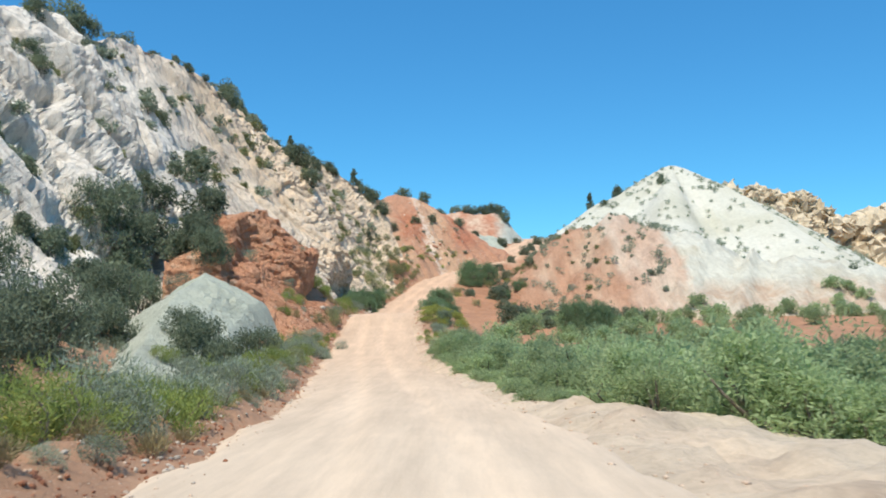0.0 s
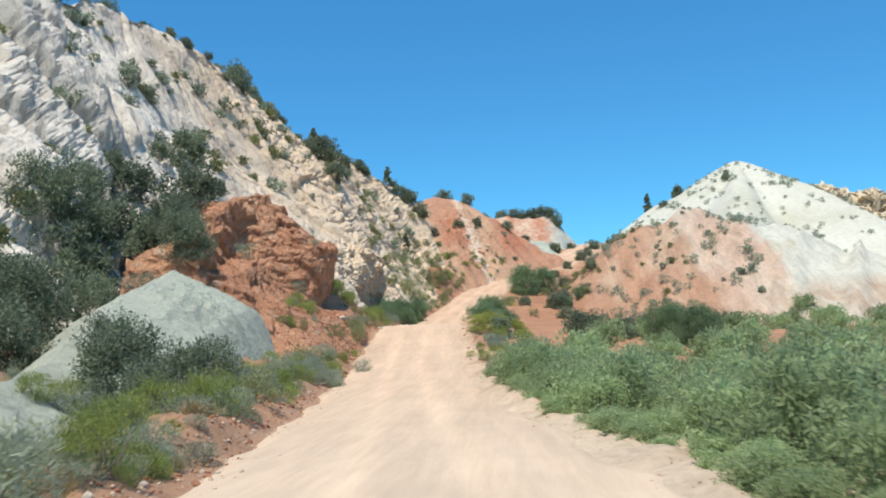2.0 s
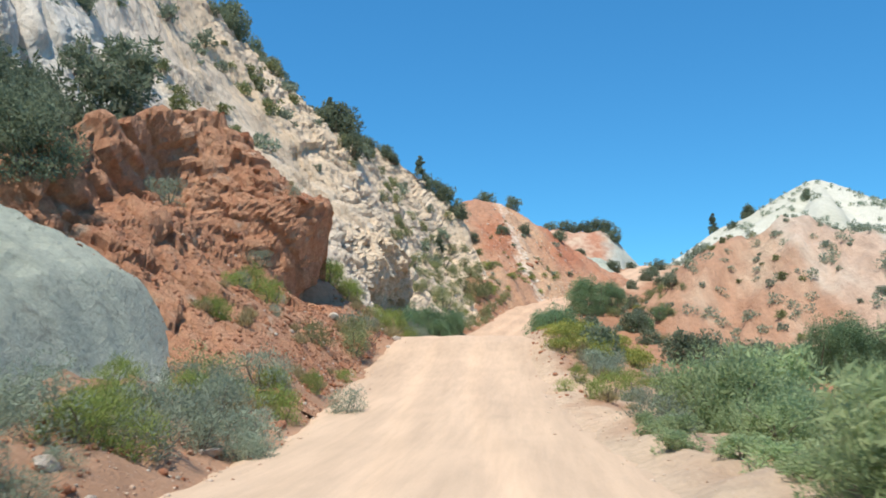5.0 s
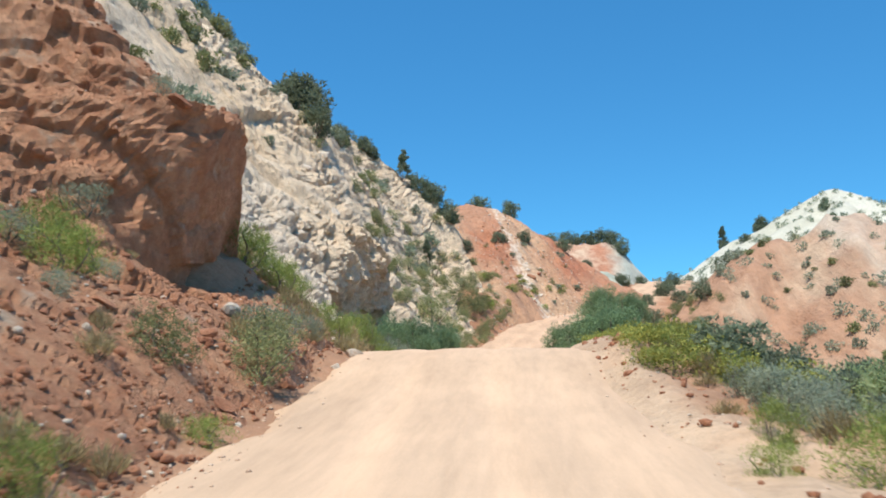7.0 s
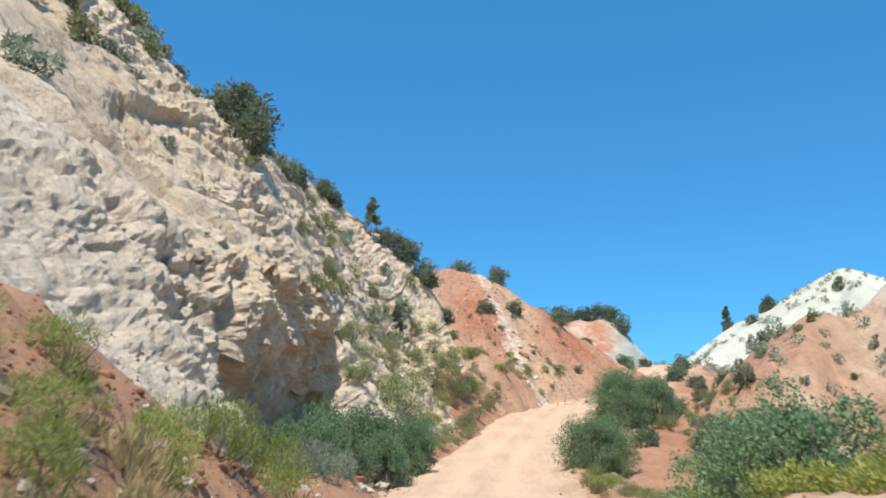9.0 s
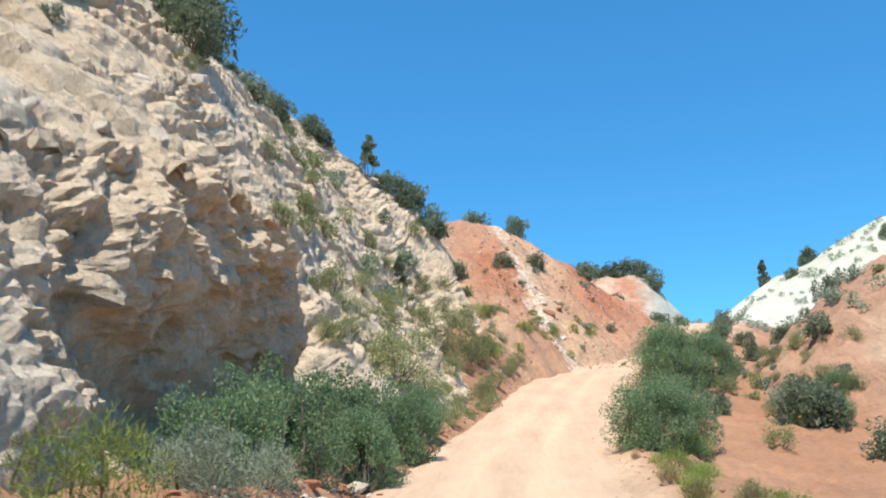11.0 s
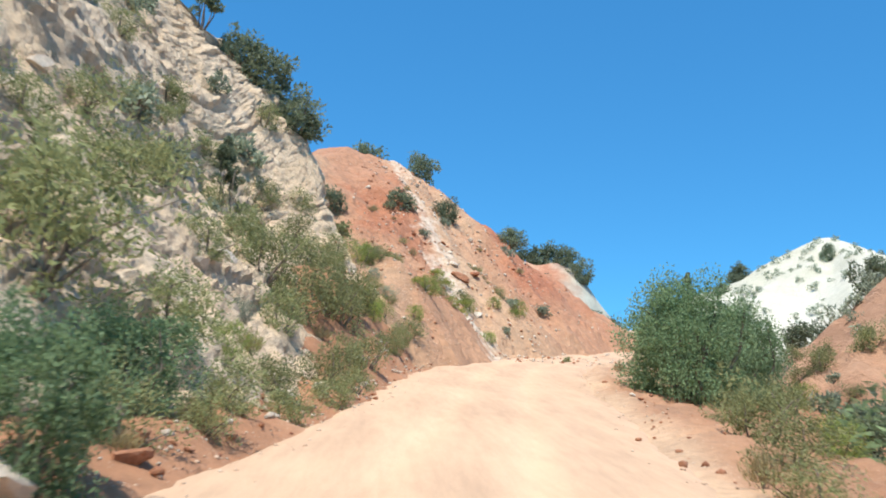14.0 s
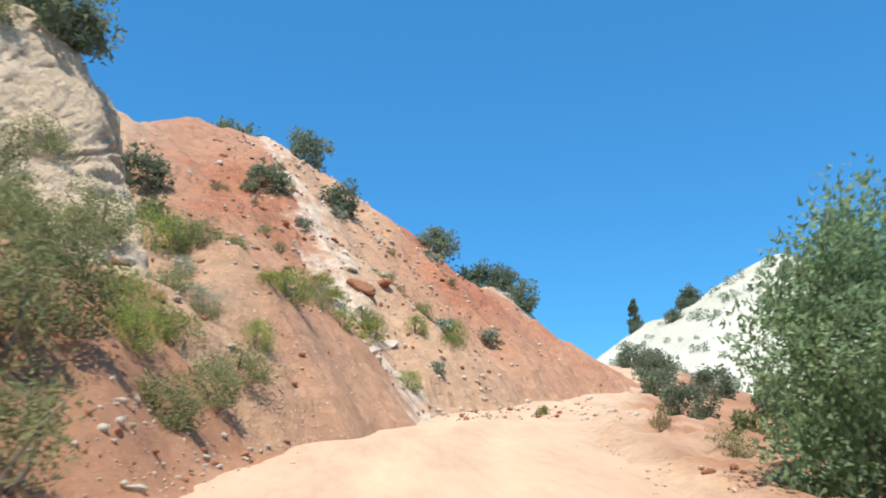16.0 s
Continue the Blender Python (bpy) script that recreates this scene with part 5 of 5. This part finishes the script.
scatter("rabbit", ((-13, -9.5, 40, 46, 3), (-9.4, -7.6, 60, 66, 5), (-12.5, -9, 66, 80, 6)), 0.9, 1.6, (0.8, 1.1))
scatter("grass", ((-13, -8.6, 65, 80, 14), (-13, -8.8, 80, 92, 12)), 0.4, 0.8, (0.7, 1.1))
for x, y, w in ((-17.5, 40.0, 2.8), (-18.5, 46.0, 3.0)):
    plant("cedar", x, y, w, 1.0)
for n in range(30):
    y = 24 + 1.25 * n
    plant("thicket", float(road_x(np.array([y]))[0]) + plant_rng.uniform(3.75, 4.5), y, plant_rng.uniform(0.6, 1.0), 0.65)
for n in range(16):
    y = 98 + 1.5 * n + plant_rng.uniform(-0.5, 0.5)
    plant(plant_rng.choice(("rabbit", "olive")), float(road_x(np.array([y]))[0]) + plant_rng.uniform(4.3, 5.6), y, plant_rng.uniform(0.7, 1.2), 0.75)
scatter("olive", ((5, 16, 118, 150, 24),), 0.9, 1.9, (0.8, 1.0))
for x, y, w in ((-7.6, 124.6, 1.4), (-6.9, 127.0, 1.3), (-8.2, 121.0, 1.5), (-6.3, 130.0, 1.3), (-6.0, 132.6, 1.2)):
    plant("olive", x, y, w, 0.85)
plant("bush", -8.8, 123.0, 2.2, 0.95)
for x, y, w in ((-8.7, 74.7, 1.5), (-9.0, 76.2, 1.5), (-9.4, 72.0, 1.3)):
    plant("olive", x, y, w, 0.95)
for x, y, w in ((-4.6, 11.4, 1.8), (-5.6, 12.4, 2.0), (-6.8, 13.4, 2.0), (-4.9, 9.8, 1.4)):
    plant("rabbit", x, y, w, 1.0)
scatter("juniper", ((-40, -22, 44, 62, 14), (-36, -25, 60, 76, 8), (-30, -22, 74, 90, 5)), 1.8, 3.0, (0.8, 1.1))
for x, y, w in ((-8.4, 144.5, 1.6), (-9.5, 146.2, 1.8), (-10.6, 143.5, 1.9), (-8.0, 147.2, 1.4), (-11.2, 148.0, 2.0), (-9.8, 149.5, 1.6), (-12.0, 150.5, 2.0), (-7.6, 142.8, 1.5)):
    plant("olive", x, y, w, 0.9)
scatter("olive", ((-7, -3.4, 146, 154, 9), (-6, 2, 152, 162, 6)), 0.7, 1.5, (0.6, 0.9), off_road)
scatter("bloom", ((-6, 1.5, 147, 158, 6),), 0.7, 1.1, (0.7, 0.9), off_road)
scatter("shrub", ((-34, -19, 90, 128, 24),), 0.6, 1.4)
for n in range(16):
    y = 101 + 3.1 * n + plant_rng.uniform(-1, 1)
    x = float(curve(CLIFF_Y, RIDGE[0], np.array([y]))[0]) + plant_rng.uniform(0.0, 2.0)
    plant("juniper", x, y, plant_rng.uniform(1.1, 2.2), 0.9)

# ---- loose rocks ----
ROCK_RED = soil_mat("red_stone", (0.55, 0.27, 0.155), (0.46, 0.20, 0.105), (0.33, 0.13, 0.07), 1.2, (0.60, 0.42, 0.29), 0.6, 0.1)
ROCK_PALE = soil_mat("pale_stone", (0.80, 0.70, 0.58), (0.72, 0.61, 0.49), (0.55, 0.45, 0.35), 1.2, (0.62, 0.46, 0.34), 0.6, 0.1)
rock_rng = random.Random(9)


def rock_mesh(seed, mat, cuts=2, squash=0.6):
    """A broken boulder: a ball cut by flat faces."""
    bm = bmesh.new()
    bmesh.ops.create_icosphere(bm, subdivisions=cuts, radius=0.5)
    rng = random.Random(seed)
    planes = []
    for _ in range(9):
        n = Vector((rng.gauss(0, 1), rng.gauss(0, 1), rng.gauss(0, 1))).normalized()
        planes.append((n, rng.uniform(0.24, 0.42)))
    for v in bm.verts:
        for n, d in planes:
            over = v.co.dot(n) - d
            if over > 0:
                v.co -= n * over
        v.co *= 1 + 0.07 * noise.noise(v.co * 5 + Vector((seed, 0, 0)))
        v.co.z *= squash
    me = bpy.data.meshes.new("rock")
    bm.to_mesh(me)
    bm.free()
    me.materials.append(mat)
    return me


RED_ROCKS = [rock_mesh(s, ROCK_RED, 2, 0.55 + 0.1 * (s % 3)) for s in range(5)]
PALE_ROCKS = [rock_mesh(s, ROCK_PALE, 2, 0.55 + 0.1 * (s % 3)) for s in range(10, 15)]


RUBBLE = []


def rock(x, y, size, pale, sink=0.22):
    if size < 0.26:
        RUBBLE.append((x, y, size, pale))
        return None
    me = rock_rng.choice(PALE_ROCKS if pale else RED_ROCKS)
    ob = new("rock", me)
    ob.matrix_basis = pose(x, y, surface_z(x, y) + size * (0.28 - sink), rock_rng.uniform(-25, 25), rock_rng.uniform(-25, 25), rock_rng.uniform(0, 360)) @ Matrix.Diagonal((size, size * rock_rng.uniform(0.6, 1.0), size * rock_rng.uniform(0.7, 1.1), 1))
    return tagged(ob, "broken pale limestone rock on the slope" if pale else "broken rust-red sandstone rock by the road", "rock", "loose rocks")


def rock_strip(y0, y1, d0, d1, n, low, high, pale):
    """Rocks along the road at offsets d0 to d1 from its middle."""
    for _ in range(n):
        y = rock_rng.uniform(y0, y1)
        x = float(road_x(np.array([y]))[0]) + rock_rng.uniform(d0, d1)
        rock(x, y, low + (high - low) * rock_rng.random() ** 2, rock_rng.random() < pale)


rock_strip(5, 40, -4.7, -3.3, 60, 0.08, 0.28, 0.3)
rock_strip(38, 64, -4.8, -3.4, 55, 0.10, 0.42, 0.2)
rock_strip(64, 84, -7.0, -3.5, 40, 0.10, 0.34, 0.06)
rock_strip(66, 83, 3.3, 4.4, 10, 0.12, 0.36, 0.15)
rock_strip(80, 96, -7.0, -3.4, 40, 0.10, 0.40, 0.2)
rock_strip(84, 118, -5.2, -3.4, 26, 0.12, 0.5, 0.7)
rock_strip(118, 146, -4.6, -3.3, 34, 0.12, 0.55, 0.6)
rock_strip(100, 142, 3.3, 4.6, 14, 0.08, 0.24, 0.1)
for _ in range(150):
    x, y = rock_rng.uniform(-7.5, 5), rock_rng.uniform(145, 168)
    if off_road(x, y) and x < float(road_x(np.array([y]))[0]):
        rock(x, y, 0.1 + 0.5 * rock_rng.random() ** 2, rock_rng.random() < 0.6)
for _ in range(44):
    rock(rock_rng.uniform(-27, -19), rock_rng.uniform(46, 72), 0.3 + 1.1 * rock_rng.random() ** 2, True)
for x, y, s, pale in ((-8.3, 75.6, 0.5, False), (-7.9, 78.4, 0.35, True), (-7.9, 80.6, 0.6, True), (-8.6, 72.6, 0.5, False), (-1.0, 81.3, 0.55, False), (-8.9, 104.2, 0.7, True), (-8.6, 106.0, 0.5, True), (-8.8, 102.8, 0.4, True), (-8.6, 121.6, 0.9, True), (-8.2, 118.0, 1.0, True), (-8.9, 108.4, 0.8, True), (-7.6, 129.6, 0.6, True), (1.9, 135.0, 0.4, True), (-10.0, 76.8, 0.7, True), (-1.3, 159.1, 1.3, False), (-0.4, 160.2, 0.9, False)):
    rock(x, y, s, pale)

# clods on the inner bank
for _ in range(2600):
    y = rock_rng.uniform(4, 70)
    RUBBLE.append((float(road_x(np.array([y]))[0]) - rock_rng.gauss(3.9, 0.4), y, 0.03 + 0.12 * rock_rng.random() ** 2, rock_rng.random() < 0.2))
for _ in range(700):
    y = rock_rng.uniform(64, 96)
    RUBBLE.append((float(road_x(np.array([y]))[0]) - 3.4 - 3.2 * rock_rng.random() ** 1.5, y, 0.05 + 0.2 * rock_rng.random() ** 2, rock_rng.random() < 0.05))
for _ in range(2600):
    y = rock_rng.uniform(70, 97)
    RUBBLE.append((float(road_x(np.array([y]))[0]) - 3.5 - 5.5 * rock_rng.random() ** 1.2, y, 0.03 + 0.10 * rock_rng.random() ** 2, rock_rng.random() < 0.06))
for _ in range(500):
    y = rock_rng.uniform(96, 146)
    RUBBLE.append((float(road_x(np.array([y]))[0]) - rock_rng.gauss(3.9, 0.4), y, 0.05 + 0.18 * rock_rng.random() ** 2, rock_rng.random() < 0.6))
for _ in range(900):
    x, y = rock_rng.uniform(-8, 5), rock_rng.uniform(145, 168)
    if x < float(road_x(np.array([y]))[0]) - 3.4:
        RUBBLE.append((x, y, 0.06 + 0.2 * rock_rng.random() ** 2, rock_rng.random() < 0.45))
for _ in range(700):
    RUBBLE.append((rock_rng.gauss(1.0, 4.0), rock_rng.uniform(152, 171), 0.08 + 0.22 * rock_rng.random() ** 2, rock_rng.random() < 0.7))
for _ in range(160):
    y = rock_rng.uniform(66, 140)
    RUBBLE.append((float(road_x(np.array([y]))[0]) + rock_rng.gauss(3.8, 0.4), y, 0.05 + 0.18 * rock_rng.random() ** 2, False))

for _ in range(350):
    y = rock_rng.uniform(70, 101)
    RUBBLE.append((float(road_x(np.array([y]))[0]) + rock_rng.gauss(3.9, 0.5), y, 0.04 + 0.13 * rock_rng.random() ** 3, rock_rng.random() < 0.25))
for _ in range(1900):
    RUBBLE.append((rock_rng.uniform(-15.5, -8.2), rock_rng.uniform(64, 82), 0.04 + 0.18 * rock_rng.random() ** 3, rock_rng.random() < 0.04))
bm = bmesh.new()
bmesh.ops.create_icosphere(bm, subdivisions=1, radius=0.5)
stone_v = np.array([v.co[:] for v in bm.verts])
stone_f = np.array([[v.index for v in f.verts] for f in bm.faces])
bm.free()


def rubble(name, rows, mat, label, seed):
    """Small angular stones, joined."""
    rng = np.random.default_rng(seed)
    at = np.array([(x, y, surface_z(x, y)) for x, y, _, _ in rows])
    size = np.array([r[2] for r in rows])
    n = len(rows)
    v = stone_v[None] * rng.uniform(0.65, 1.25, (n, len(stone_v), 1)) * rng.uniform(0.55, 1.1, (n, 1, 3)) * size[:, None, None]
    w = rng.uniform(0, 6.28, n)
    c, k = np.cos(w)[:, None], np.sin(w)[:, None]
    v = np.stack([v[..., 0] * c - v[..., 1] * k, v[..., 0] * k + v[..., 1] * c, v[..., 2] * 0.75], 2)
    v = v + (at + np.stack([0 * size, 0 * size, 0.12 * size], 1))[:, None, :]
    f = stone_f[None] + len(stone_v) * np.arange(n)[:, None, None]
    return tagged(new(name, mesh_of(name, v.reshape(-1, 3), f.reshape(-1, 3), mat)), label, "rubble", kind="stuff")


rubble("red_rubble", [r for r in RUBBLE if not r[3]], ROCK_RED, "small broken red stones along the road banks", 1)
rubble("pale_rubble", [r for r in RUBBLE if r[3]], ROCK_PALE, "small broken pale stones below the slopes", 2)


# boulders that stand out of the bluff and the cliff
def embedded(thing, x0, x1, y0, y1, n, low, high, meshes):
    tree = BVHTree.FromPolygons([v.co for v in thing.data.vertices], [p.vertices for p in thing.data.polygons])
    for _ in range(n):
        x, y = rock_rng.uniform(x0, x1), rock_rng.uniform(y0, y1)
        hit = tree.ray_cast(Vector((x, y, 120)), Vector((0, 0, -1)))[0]
        if hit is None:
            continue
        w = low + (high - low) * rock_rng.random() ** 2
        ob = new("boulder", rock_rng.choice(meshes))
        ob.parent = thing
        ob.matrix_basis = pose(x, y, hit.z - 0.05 * w, rock_rng.uniform(-30, 30), rock_rng.uniform(-30, 30), rock_rng.uniform(0, 360)) @ Matrix.Diagonal((w, w * rock_rng.uniform(0.6, 1), w * rock_rng.uniform(0.6, 1), 1))


embedded(red_bluff, -15, -8.6, 65, 81.5, 44, 0.25, 0.75, RED_ROCKS)
embedded(white_cliff, -22, -9, 100, 146, 40, 0.4, 1.5, PALE_ROCKS)

for n in range(46):
    y = 151 + 18 * rock_rng.random()
    x = (48.9 - 0.32 * y) / 0.947 + rock_rng.gauss(0.2, 1.3)
    embedded(red_hill, x - 0.2, x + 0.2, y - 0.2, y + 0.2, 1, 0.2, 0.9, PALE_ROCKS if rock_rng.random() < 0.85 else RED_ROCKS)

# gravel along both edges of the road
grng = np.random.default_rng(77)
gn = 5200
gy = grng.uniform(3, 150, gn)
gd = np.where(grng.random(gn) < 0.7, -grng.normal(3.5, 0.55, gn), grng.normal(3.5, 0.5, gn))
keep = np.abs(gd) > 2.3
gy, gd = gy[keep], gd[keep]
gxx = road_x(gy) + gd
gz = np.array([surface_z(a, b) for a, b in zip(gxx, gy)])
gs = 0.012 + 0.05 * grng.random(len(gy)) ** 3
octa = np.array([(1, 0, 0), (-1, 0, 0), (0, 1, 0), (0, -1, 0), (0, 0, 0.7), (0, 0, -0.7)], float)
tri = np.array([(0, 2, 4), (2, 1, 4), (1, 3, 4), (3, 0, 4), (2, 0, 5), (1, 2, 5), (3, 1, 5), (0, 3, 5)])
jig = octa[None] * grng.uniform(0.5, 1.2, (len(gy), 6, 1)) * gs[:, None, None]
turn = grng.uniform(0, 6.28, len(gy))
cs, sn = np.cos(turn)[:, None], np.sin(turn)[:, None]
jig = np.stack([jig[..., 0] * cs - jig[..., 1] * sn, jig[..., 0] * sn + jig[..., 1] * cs, jig[..., 2]], 2)
verts = jig + np.stack([gxx, gy, gz + 0.05 * gs], 1)[:, None, :]
faces = tri[None] + 6 * np.arange(len(gy))[:, None, None]
GRAVEL = leaf_mat("mixed_gravel", (0.50, 0.32, 0.21), (0.64, 0.46, 0.33), (0.76, 0.62, 0.48), 0.0)
gravel = new("gravel", mesh_of("gravel", verts.reshape(-1, 3), faces.reshape(-1, 3), GRAVEL))
tagged(gravel, "loose reddish gravel along the road edges", "gravel", kind="stuff")
